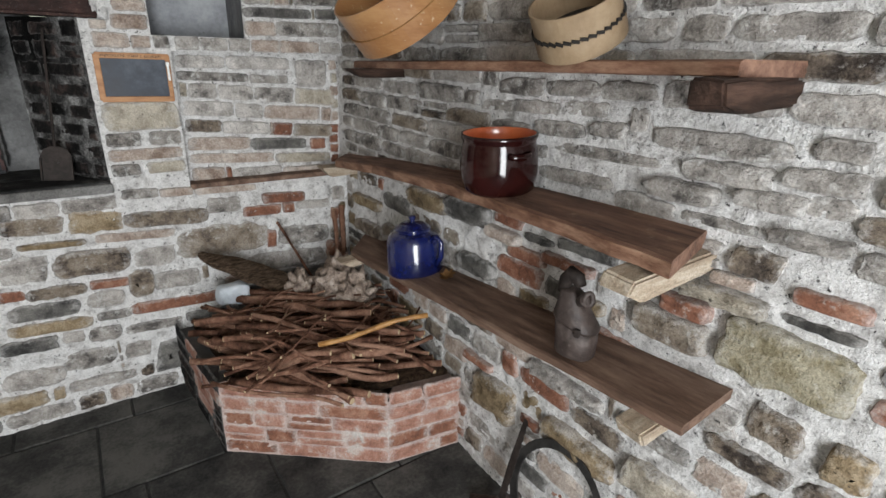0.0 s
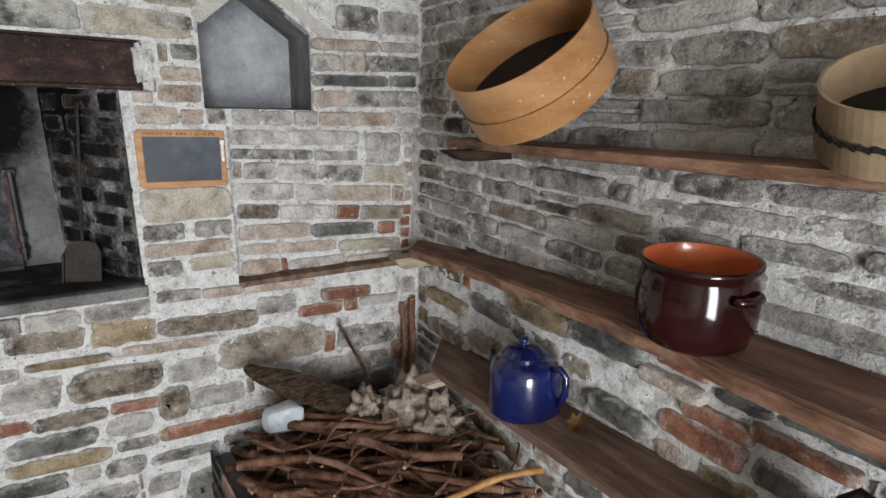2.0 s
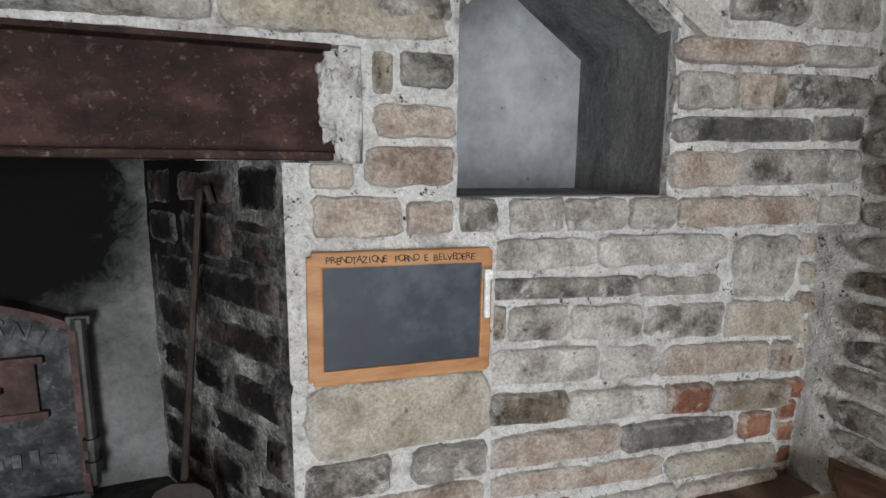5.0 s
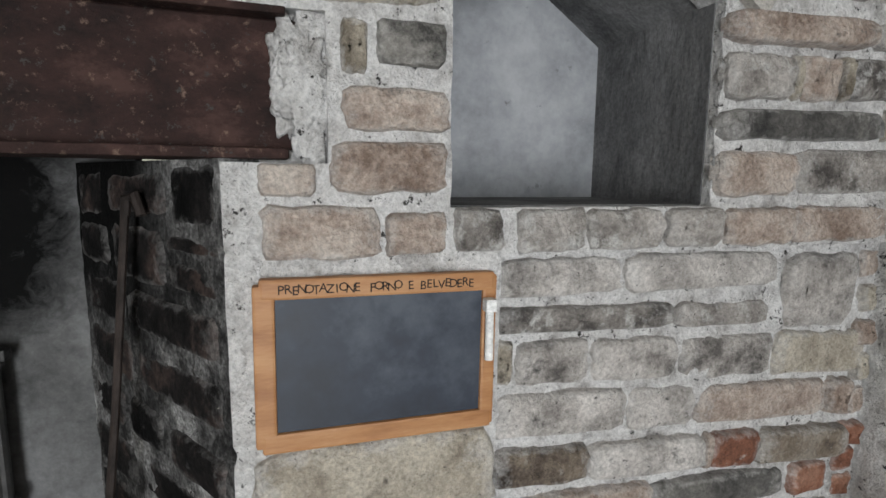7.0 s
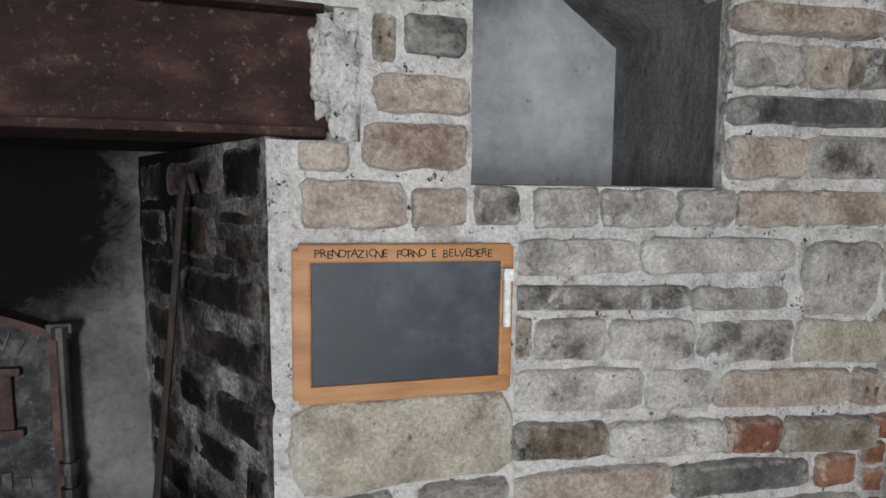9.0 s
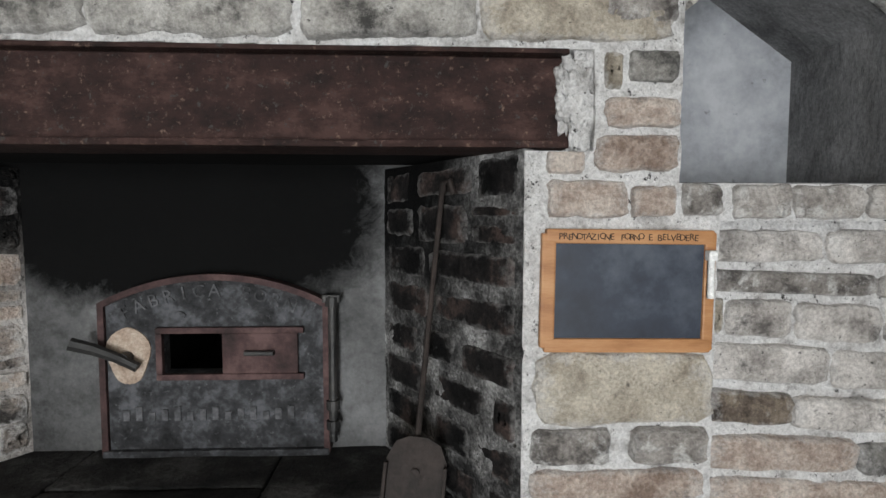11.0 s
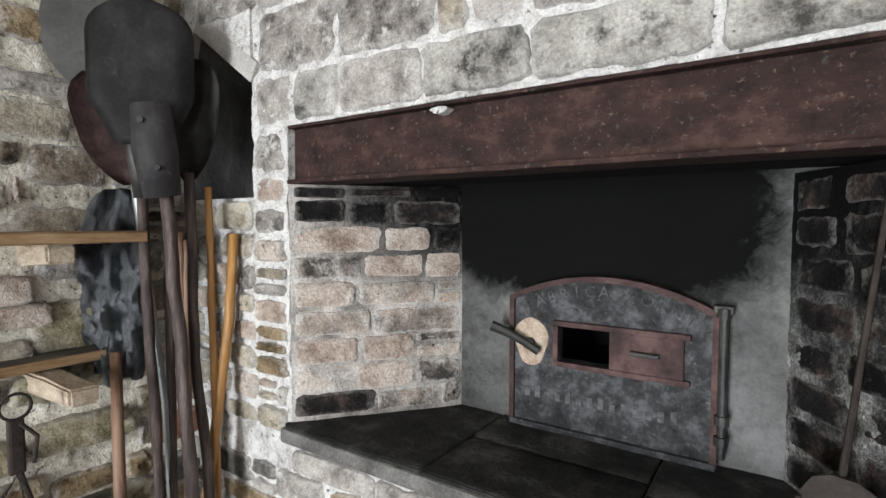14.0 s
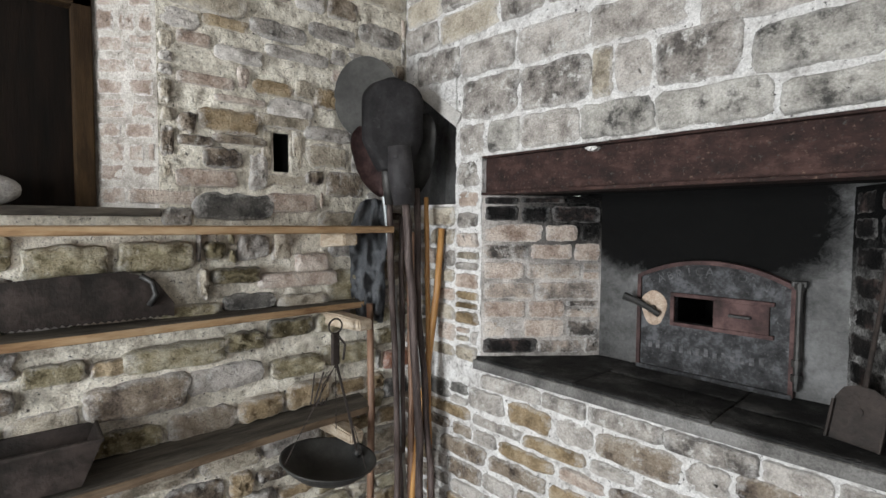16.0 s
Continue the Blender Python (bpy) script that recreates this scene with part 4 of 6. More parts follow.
bracket("pale split wooden bracket under the middle shelf", [(0.76, 1.190), (1.05, 1.200), (1.05, 1.155), (0.80, 1.140), (0.745, 1.165)], 0.60, 0.67, wood_raw)
bracket("pale split timber at the corner under the middle shelf", [(0.86, 1.060), (1.05, 1.058), (1.05, 1.020), (0.90, 1.018)], 2.28, 2.36, wood_raw)
bracket("pale split bracket under the low shelf", [(0.80, 0.868), (1.05, 0.884), (1.05, 0.838), (0.82, 0.832)], 0.555, 0.62, wood_raw)
bracket("pale split wedge at the low shelf's far end", [(0.77, 0.752), (0.93, 0.752), (0.93, 0.728), (0.82, 0.722)], 1.92, 1.985, wood_raw)
stick = thing("wall_ledge_board", "old brown board let into the wall as a narrow ledge", "ledge")
part("board", box(0.337, 1.02, 2.400, 2.478, 0.998, 1.020, 0.003, 2, 0.004, 6), wood_dark, stick)


def sieve(name, label, m, r, h, band_mat, stitched):
    ob = thing(name, label, "sieve", m, group="sieves on the high shelf")
    t = 0.004
    part("hoop", lathe([(r, 0), (r, h), (r - t, h), (r - t, 0), (r, 0)], 56), band_mat, ob, smooth=False)
    part("lower_band", lathe([(r + 0.003, -0.002), (r + 0.003, h * 0.42), (r, h * 0.42), (r, -0.002), (r + 0.003, -0.002)], 56), band_mat, ob)
    part("mesh_bottom", lathe([(0, h * 0.30), (r - t, h * 0.30), (r - t, h * 0.30 - 0.003), (0, h * 0.30 - 0.003)], 40), sieve_dark, ob, "dark woven mesh")
    if stitched:
        for k in range(36):
            a = 2 * math.pi * k / 36
            part("stitch", box(-0.008, 0.008, -0.0015, 0.002, -0.003, 0.003), ink, ob, m=pose((r + 0.003) * math.cos(a), (r + 0.003) * math.sin(a), h * 0.46, 0, 22, math.degrees(a) + 90))
    else:
        part("seam", lathe([(r + 0.004, h * 0.405), (r + 0.004, h * 0.42), (r, h * 0.42), (r, h * 0.405), (r + 0.004, h * 0.405)], 56), leaf_mat, ob)
    return ob


def tilted(bottom, axis_dir):
    """A pose at bottom, its z turned to the way given."""
    q = Vector(axis_dir).normalized().to_track_quat("Z", "Y")
    return Matrix.Translation(bottom) @ q.to_matrix().to_4x4()


sieve("large_sieve", "large varnished bent-wood sieve leaning against the wall", tilted((0.885, 1.588, 1.651), (-0.657, -0.053, 0.752)), 0.173, 0.138, sieve_wood, False)
sieve("small_sieve", "small pale bent-wood sieve with a stitched lower band", tilted((0.908, 0.918, 1.592), (-0.53, -0.08, 0.84)), 0.091, 0.092, sieve_pale, True)

# ---- pot, kettle, box iron, leaf ----
pot = thing("cooking_pot", "glossy dark brown glazed terracotta pot on the middle shelf", "pot", pose(0.914, 1.155, 1.213, -3, 0, 80))
PR, PH = 0.101, 0.155
part("body", lathe([(0, 0), (PR * 0.82, 0), (PR * 0.93, 0.010), (PR * 1.02, 0.045), (PR * 1.03, 0.085), (PR * 0.99, 0.118), (PR * 0.955, 0.131), (PR * 0.96, 0.139), (PR * 1.0, 0.146), (PR * 1.0, PH), (PR * 0.95, PH)], 56), glaze_brown, pot, smooth=True)
part("inside", lathe([(PR * 0.95, PH), (PR * 0.93, PH - 0.006), (PR * 0.90, 0.130), (PR * 0.96, 0.07), (PR * 0.85, 0.012), (0, 0.008)], 56), clay_orange, pot, "unglazed orange inside", smooth=True)
for s in (-1, 1):
    part("handle", tube([(s * PR * 0.975, -0.028, 0.112), (s * PR * 1.06, -0.022, 0.110), (s * PR * 1.10, 0, 0.108), (s * PR * 1.06, 0.022, 0.110), (s * PR * 0.975, 0.028, 0.112)], 0.009, 10), glaze_brown, pot, smooth=True)

kettle = thing("enamel_kettle", "dark blue enamel kettle with a domed lid on the low shelf", "kettle", pose(0.935, 1.610, 0.799, -5, 0, 20))
part("body", lathe([(0, 0), (0.097, 0), (0.102, 0.004), (0.103, 0.012), (0.102, 0.06), (0.099, 0.112), (0.096, 0.130), (0.089, 0.143), (0.076, 0.152), (0.064, 0.156), (0.061, 0.160), (0.061, 0.164)], 48), enamel_blue, kettle, smooth=True)
part("lid", lathe([(0.060, 0.162), (0.066, 0.163), (0.067, 0.168), (0.063, 0.171), (0.056, 0.174), (0.050, 0.181), (0.038, 0.187), (0.020, 0.190), (0.009, 0.191), (0.008, 0.196), (0.013, 0.200), (0.014, 0.206), (0.010, 0.211), (0, 0.212)], 40), enamel_blue, kettle, "chipped blue lid with a small knob", smooth=True)
part("spout", tube([(0.030, 0.088, 0.040), (0.040, 0.112, 0.060), (0.046, 0.128, 0.095), (0.050, 0.142, 0.125)], [0.024, 0.019, 0.014, 0.011], 12), enamel_blue, kettle, smooth=True)
part("side_handle", tube([(-0.004, -0.086, 0.140), (-0.006, -0.112, 0.148), (-0.006, -0.128, 0.128), (-0.006, -0.126, 0.078), (-0.004, -0.100, 0.038)], 0.010, 10), enamel_blue, kettle, smooth=True)

leaf = thing("oak_leaf", "curled dry brown oak leaf lying on the low shelf", "leaf", pose(0.955, 1.435, 0.830, 5, -6, 30))
bm = bmesh.new()
outline = []
for i in range(28):
    a = 2 * math.pi * i / 28
    r = 0.024 + 0.006 * math.cos(7 * a)
    outline.append((r * 1.5 * math.cos(a), r * 0.9 * math.sin(a)))
top_v = [bm.verts.new((x, y, 0.010 + 0.35 * abs(y) + 4 * x * x)) for x, y in outline]
mid_v = bm.verts.new((0, 0, 0.006))
for i in range(28):
    bm.faces.new((top_v[i], top_v[(i + 1) % 28], mid_v))
bmesh.ops.solidify(bm, geom=bm.faces[:], thickness=0.001)
part("blade", bm, leaf_mat, leaf)
part("stalk", tube([(0.034, 0, 0.012), (0.055, 0.005, 0.004)], 0.0012, 6), leaf_mat, leaf)

bi = thing("charcoal_iron", "old rusty brown charcoal box iron standing on its heel", "iron", pose(0.905, 0.822, 0.882, 0, 0, 12))


def egg(cx, cy, rx, ry, z, tilt=0.0, power=2.6):
    """A rounded-box outline at height z, tipping down towards +y."""
    out = []
    for i in range(20):
        a = 2 * math.pi * i / 20
        c, s = math.cos(a), math.sin(a)
        k = (abs(c) ** power + abs(s) ** power) ** (-1 / power)
        out.append((cx + rx * c * k, cy + ry * s * k, z - tilt * s * k * ry))
    return out


def loft(rings):
    bm = bmesh.new()
    vs = [[bm.verts.new(p) for p in r] for r in rings]
    for a, b in zip(vs, vs[1:]):
        for k in range(len(a)):
            bm.faces.new((a[k], a[(k + 1) % len(a)], b[(k + 1) % len(b)], b[k]))
    bm.faces.new(vs[0][::-1])
    bm.faces.new(vs[-1])
    return bm


part("body", loft([egg(0, 0, 0.036, 0.044, 0), egg(0, 0, 0.040, 0.048, 0.004), egg(0, 0, 0.041, 0.050, 0.040), egg(0, 0.004, 0.042, 0.052, 0.082, -0.25)]), iron_box, bi, smooth=True)
part("lid", loft([egg(0, 0.005, 0.044, 0.055, 0.083, -0.25), egg(0, 0.005, 0.045, 0.056, 0.090, -0.25), egg(0, 0.010, 0.039, 0.047, 0.110, -0.30), egg(0, 0.020, 0.031, 0.034, 0.140, -0.25), egg(0, 0.026, 0.026, 0.026, 0.158, -0.1), egg(0, 0.028, 0.018, 0.018, 0.164)]), iron_box, bi, "embossed brown iron lid", smooth=True)
part("grip", tube([(0.0, 0.050, 0.150), (-0.002, 0.044, 0.182), (-0.004, 0.030, 0.203), (-0.006, 0.012, 0.196), (-0.006, 0.002, 0.178)], [0.014, 0.017, 0.018, 0.017, 0.013], 14), iron_brown, bi, smooth=True)
part("handle_post", box(-0.006, 0.006, 0.040, 0.054, 0.120, 0.160, 0.003), iron_brown, bi)
part("chimney", tube([(-0.012, -0.004, 0.142), (-0.022, -0.020, 0.156), (-0.028, -0.030, 0.163)], [0.013, 0.015, 0.019], 14), iron_box, bi, smooth=True)
part("chimney_ring", tube([(-0.029 + 0.013 * math.cos(a) * 0.6, -0.031 - 0.013 * math.cos(a) * 0.5, 0.164 + 0.016 * math.sin(a)) for a in [i * math.pi / 7 for i in range(15)]], 0.006, 8, False), iron_box, bi, smooth=True)
part("latch", box(-0.050, -0.040, -0.030, -0.016, 0.070, 0.090, 0.003), iron_brown, bi)

# ---- firewood bin ----
BIN = [(0.19, 2.40), (0.25, 1.86), (0.74, 1.47), (1.03, 1.42)]
BIN_TOP = 0.40
bin_ob = thing("firewood_bin", "low corner bin of old red bricks with worn limewash", "bin", kind="structure")
for k, ((xa, ya), (xb, yb)) in enumerate(zip(BIN, BIN[1:])):
    f = Face((xa, ya, 0), (xb - xa, yb - ya, 0))
    ln = math.hypot(xb - xa, yb - ya)
    # The west side's near-black core and bricks paint in the pile's shade.
    core = mortar_sheet("bin_core", f, 0, ln, FLOOR, BIN_TOP - 0.02, [], brick_soot_shade if k == 0 else brick_bin, 0.09, 0.003)
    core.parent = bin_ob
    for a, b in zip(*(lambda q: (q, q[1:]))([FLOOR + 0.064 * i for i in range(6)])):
        course(bin_ob, f, 0.0, ln, a, b, [brick_soot_shade, brick_soot_shade, brick_bin] if k == 0 else [brick_bin, brick_bin, brick_bin, brick_red], (0.11, 0.24), square=True, depth=0.008, name="brick", joint=0.005)

wood_rng = random.Random(3)
STK = "sticks of the firewood pile"


def branch(p, q, r, bend=0.02, material=bark):
    """A crooked vine branch with pale sawn ends."""
    p, q = Vector(p), Vector(q)
    side = (q - p).cross(Vector((0, 0, 1))).normalized()
    ph = wood_rng.uniform(0, 6.3)
    pts = [p.lerp(q, i / 7) + side * bend * math.sin(ph + i * 0.9) + Vector((0, 0, bend * 0.5 * math.sin(ph * 2 + i * 1.1))) for i in range(8)]
    ob = thing("firewood_stick", "crooked brown vine branch cut for firewood", "firewood", group=STK)
    part("bark", tube(pts, [r * wood_rng.uniform(0.85, 1.12) for _ in pts], 8, True, 0.25), material, ob, smooth=True)
    for e, w in ((pts[0], pts[0] - pts[1]), (pts[-1], pts[-1] - pts[-2])):
        w.normalize()
        part("cut_end", tube([e - w * 0.002, e + w * 0.0015], r * 0.88, 8), cut_wood, ob, "pale sawn end")


def inside_bin(x, y):
    return x < 0.98 and y < 2.33 and x > 0.27 + 0.04 and (y - 1.86) * 0.49 + (x - 0.25) * 0.39 > 0.035


for i in range(125):
    layer = i / 125
    z = 0.35 + 0.26 * layer
    ang = math.radians(-35 + wood_rng.gauss(0, 17))
    ln = wood_rng.uniform(0.30, 0.62)
    cx, cy = wood_rng.uniform(0.40, 0.88), wood_rng.uniform(1.58, 2.15)
    d = Vector((math.cos(ang), math.sin(ang), wood_rng.uniform(-0.08, 0.08)))
    c = Vector((cx, cy, z - 0.16 * abs(cx - 0.62) - 0.10 * max(0, cy - 2.0)))
    p, q = c - d * ln / 2, c + d * ln / 2
    for e in (p, q):
        e.x, e.y = min(0.985, max(0.20, e.x)), min(2.35, max(1.47, e.y))
        if not inside_bin(e.x, e.y):
            e.z = max(e.z, 0.435)
    branch(p, q, wood_rng.uniform(0.006, 0.0155), 0.016)
for i in range(70):
    ang = math.radians(wood_rng.uniform(-80, 60))
    ln = wood_rng.uniform(0.12, 0.34)
    c = Vector((wood_rng.uniform(0.36, 0.92), wood_rng.uniform(1.58, 2.12), 0))
    c.z = 0.60 - 0.16 * abs(c.x - 0.62) + wood_rng.uniform(-0.05, 0.02)
    d = Vector((math.cos(ang), math.sin(ang), wood_rng.uniform(-0.25, 0.25))) * ln / 2
    branch(c - d, c + d, wood_rng.uniform(0.003, 0.007), 0.012)
fg = prism([(0.26, 2.38), (0.31, 1.90), (0.74, 1.55), (1.02, 1.50), (1.02, 2.38)], FLOOR, 0.40, "z")
tagged(part("kindling_litter", fg, mat("kindling_debris", [(0.02, 0.013, 0.009), (0.06, 0.038, 0.025), (0.13, 0.085, 0.055)], 0.95, 40, 160, 0.6)), "dark litter of bark and twigs filling the bin", "kindling", kind="stuff")
branch((0.93, 2.30, 0.44), (0.985, 2.36, 0.86), 0.014, 0.008)
branch((0.90, 2.28, 0.44), (0.945, 2.37, 0.84), 0.012, 0.006)
branch((0.80, 2.24, 0.50), (0.66, 2.36, 0.82), 0.006, 0.004)
branch((0.55, 1.62, 0.60), (0.93, 1.52, 0.66), 0.009, 0.010, wood_oiled)

stump = thing("wood_stump", "gnarled pale root stump on top of the firewood", "stump")
for cx, cy, cz, r in ((0.80, 2.02, 0.60, 0.085), (0.66, 2.12, 0.58, 0.055), (0.84, 1.92, 0.57, 0.075)):
    bm = bmesh.new()
    bmesh.ops.create_icosphere(bm, subdivisions=4, radius=r)
    for v in bm.verts:
        n1 = v.co.normalized()
        v.co = Vector((v.co.x, v.co.y, v.co.z * 1.3)) * (1 + 0.75 * noise.fractal(n1 * 2.6 + Vector((cx * 7, cy, 0)), 0.9, 2.1, 5)) + Vector((cx, cy, cz))
        v.co.z = max(v.co.z, 0.44)
    part("root_lump", bm, stump_mat, stump, smooth=True)
slabw = thing("bark_slab", "long split slab of dark bark leaning on the wall", "bark")
bm = bmesh.new()
rows = []
for i in range(15):
    f = i / 14
    c = Vector((0.32, 2.32, 0.735)).lerp(Vector((0.70, 2.10, 0.575)), f)
    w = 0.010 + 0.042 * math.sin(math.pi * min(1, f * 0.75 + 0.08)) + 0.008 * noise.noise(Vector((f * 9, 2, 1)))
    rows.append([bm.verts.new(c + Vector((0.35, 0.55, 0.5)).normalized() * w * s + Vector((-0.3, -0.6, 0.6)) * (0.02 * (1 - s * s)) + noise.noise_vector(c * 15 + Vector((s * 9, 0, 0))) * 0.013) for s in (-1, -0.6, -0.2, 0.2, 0.6, 1)])
for a, b in zip(rows, rows[1:]):
    for k in range(5):
        bm.faces.new((a[k], a[k + 1], b[k + 1], b[k]))
bmesh.ops.solidify(bm, geom=bm.faces[:], thickness=0.012)
part("bark", bm, mat("grey_brown_bark", [(0.035, 0.023, 0.016), (0.13, 0.088, 0.060), (0.27, 0.19, 0.13)], 0.9, 14, 80, 0.6, stretch=(2, 7, 7)), slabw)
sack = thing("paper_sack", "crumpled pale blue paper sack behind the firewood", "sack")
bm = box(0.35, 0.47, 2.18, 2.26, 0.545, 0.625, 0.02, 3, 0.0, 0)
bmesh.ops.subdivide_edges(bm, edges=bm.edges[:], cuts=2, use_grid_fill=True)
for v in bm.verts:
    v.co += noise.noise_vector(v.co * 17) * 0.014
part("paper", bm, sack_mat, sack)

# ---- sickle and billhook leaning by the bin ----
sk = thing("sickle", "dark toothed iron sickle with a wooden handle standing on the floor", "sickle")
bm = bmesh.new()
SC, SR = Vector((0.96, 0.86, 0.33)), 0.15
ring = []
for i in range(25):
    a = math.radians(215 - i * 10)
    w = 0.034 - 0.020 * (i / 24)
    row = []
    for rr, dx in ((SR, -0.003), (SR + w, -0.001), (SR + w, 0.001), (SR, 0.003)):
        row.append(bm.verts.new(SC + Vector((dx, 0, 0)) + Vector((0.25 * math.sin(a), -math.cos(a), math.sin(a))) * rr))
    ring.append(row)
for a, b in zip(ring, ring[1:]):
    for k in range(4):
        bm.faces.new((a[k], a[(k + 1) % 4], b[(k + 1) % 4], b[k]))
bm.faces.new(ring[0])
bm.faces.new(ring[-1][::-1])
part("blade", bm, iron, sk)
part("handle", tube([SC + Vector((0, 0.14, -0.10)), SC + Vector((-0.03, 0.20, -0.16)), SC + Vector((-0.06, 0.30, -0.215))], [0.012, 0.016, 0.014], 12), wood_black, sk, smooth=True)
saw = thing("pruning_saw", "rusty toothed saw blade standing against the wall", "saw")
pts = [(0.0, 0.0), (0.030, 0.0), (0.026, 0.26), (0.016, 0.40), (0.004, 0.40)]
teeth = [(0.0 - (0.004 if k % 2 else 0.0) + 0.004 * k / 30, 0.40 - 0.40 * k / 30) for k in range(30)]
part("blade", prism(pts + teeth[1:], -0.001, 0.001, "x"), iron_brown, saw, m=pose(0.90, 1.03, FLOOR, 0, 14, 0))
part("grip", box(-0.010, 0.010, 0.0, 0.034, 0.0, 0.10, 0.006), wood_black, saw, m=pose(0.90, 1.03, FLOOR, 0, 14, 0))

# ---- west wall shelves and tools ----
GW = "shelves on the west wall"
plank("wall_shelf", "straight pale plank shelf at eye level", [(-1.352, 2.195, 1.523), (-1.555, 2.30, 1.523), (-1.555, -0.2, 1.523), (-1.352, -0.2, 1.523)][::1], 0.024, wood_pale, group=GW)
plank("wall_shelf", "grey weathered plank shelf holding a saw", [(-1.50, 2.165, 1.245), (-1.558, 2.19, 1.25), (-1.558, 0.3, 1.262), (-1.37, 0.3, 1.262)], 0.026, wood_grey, wood_pale, group=GW)
plank("wall_shelf", "low grey weathered plank shelf holding a box", [(-1.452, 2.165, 0.865), (-1.558, 2.18, 0.88), (-1.558, 0.3, 0.88), (-1.34, 0.3, 0.87)], 0.028, wood_grey, wood_worn, group=GW)
for y, z0, z1, x in ((2.02, 1.445, 1.497, -1.40), (2.02, 1.165, 1.215, -1.31), (2.00, 0.785, 0.833, -1.33)):
    bracket("pale weathered wooden bracket with open grain", [(-1.58, z0), (x, z0 + 0.012), (x, z1), (-1.58, z1)], y, y + 0.055, wood_raw)
for y in (0.5,):
    for z in (1.215, 0.833):
        bracket("pale weathered wooden bracket with open grain", [(-1.58, z - 0.05), (-1.38, z - 0.04), (-1.38, z), (-1.58, z)], y, y + 0.055, wood_raw)

hs = thing("two_man_saw", "long dark rusty saw blade standing on the grey shelf", "saw")
n = 90
pts = [(1.52, 1.262), (1.52, 1.300), (1.47, 1.372), (1.40, 1.398), (1.30, 1.395), (0.75, 1.36)] + [(0.75 + (1.50 - 0.75) * k / n, 1.262 + (0.006 if k % 2 else 0.0)) for k in range(n)]
part("blade", prism(pts, -1.508, -1.505, "x"), iron_brown, hs, m=pose(0, 0, 0))
part("grip", tube([(-1.500, 1.435, 1.385), (-1.490, 1.462, 1.365), (-1.490, 1.470, 1.330), (-1.500, 1.455, 1.300)], 0.008, 10), iron, hs, smooth=True)

bx = thing("wooden_trough", "dark rusty tin box with sloping ends on the low shelf", "box")
BXM = pose(-1.465, 1.10, 0.882, 0, 0, -3)


def trough(w0, w1, l0, l1, h):
    outer = [[(-w0, -l0, 0), (w0, -l0, 0), (w0, l0, 0), (-w0, l0, 0)], [(-w1, -l1, h), (w1, -l1, h), (w1, l1, h), (-w1, l1, h)]]
    t = 0.006
    inner = [[(-w1 + t, -l1 + t, h), (w1 - t, -l1 + t, h), (w1 - t, l1 - t, h), (-w1 + t, l1 - t, h)], [(-w0 + t, -l0 + t, t), (w0 - t, -l0 + t, t), (w0 - t, l0 - t, t), (-w0 + t, l0 - t, t)]]
    return loft(outer + inner)


part("trough", trough(0.055, 0.075, 0.18, 0.225, 0.115), iron_brown, bx, m=BXM)
part("rim", joined(box(-0.079, 0.079, 0.219, 0.227, 0.108, 0.118, 0.002), box(0.071, 0.079, -0.225, 0.225, 0.108, 0.118, 0.002)), iron_brown, bx, m=BXM)
st = thing("loose_stone", "rounded grey stone on the window sill", "stone")
bm = bmesh.new()
bmesh.ops.create_icosphere(bm, subdivisions=3, radius=0.055)
for v in bm.verts:
    v.co = Vector((v.co.x * 0.9, v.co.y * 1.5, v.co.z * 0.8)) * (1 + 0.18 * noise.noise(v.co * 22)) + Vector((-1.60, 1.105, 1.612))
part("stone", bm, stone_brown, st, smooth=True)

# hanging scale with a pan
sc = thing("hanging_scale", "rusty hanging scale with chains and a round iron pan", "scale")
PX, PY, PZ = -1.325, 1.915, 0.775
TILT_PAN = pose(PX, PY, PZ, -5, 4, 0)
part("pan", lathe([(0, -0.052), (0.06, -0.050), (0.105, -0.036), (0.135, -0.012), (0.148, 0.004), (0.153, 0.006), (0.152, 0.010), (0.144, 0.008), (0.130, -0.008), (0.10, -0.031), (0.058, -0.045), (0, -0.047)], 44), steel_grey, sc, "dull dark iron pan", smooth=True, m=TILT_PAN)
top = Vector((-1.322, 1.94, 1.165))
part("ring", tube([top + Vector((0, 0.024 * math.cos(a), 0.040 + 0.024 * math.sin(a))) for a in [i * math.pi / 8 for i in range(17)]], 0.003, 8, False), iron_brown, sc, smooth=True)
part("spring_body", box(top.x - 0.008, top.x + 0.008, top.y - 0.014, top.y + 0.012, top.z - 0.085, top.z + 0.018, 0.005), iron_brown, sc)
part("pointer", tube([top + Vector((0.01, 0.004, 0.01)), top + Vector((0.012, 0.028, -0.02)), top + Vector((0.010, 0.022, -0.07))], 0.004, 8), iron_brown, sc)
for a in (20, 140, 260):
    e = Vector((PX + 0.148 * math.cos(math.radians(a)), PY + 0.148 * math.sin(math.radians(a)), PZ + 0.004))
    s = top + Vector((0, 0, -0.085))
    links = []
    count = 22
    for k in range(count):
        p, q = s.lerp(e, k / count), s.lerp(e, (k + 0.95) / count)
        off = Vector((0.0022, 0, 0)) if k % 2 else Vector((0, 0.0022, 0))
        links.append(tube([p, (p + q) / 2 + off, q, (p + q) / 2 - off, p], 0.0011, 5, False))
    part("chain", joined(*links), iron_brown, sc)
part("beam_arm", tube([top + Vector((0, 0.0, -0.07)), top + Vector((0.004, 0.045, -0.25)), top + Vector((0.006, 0.075, -0.385))], [0.005, 0.004, 0.004], 8), iron_brown, sc)
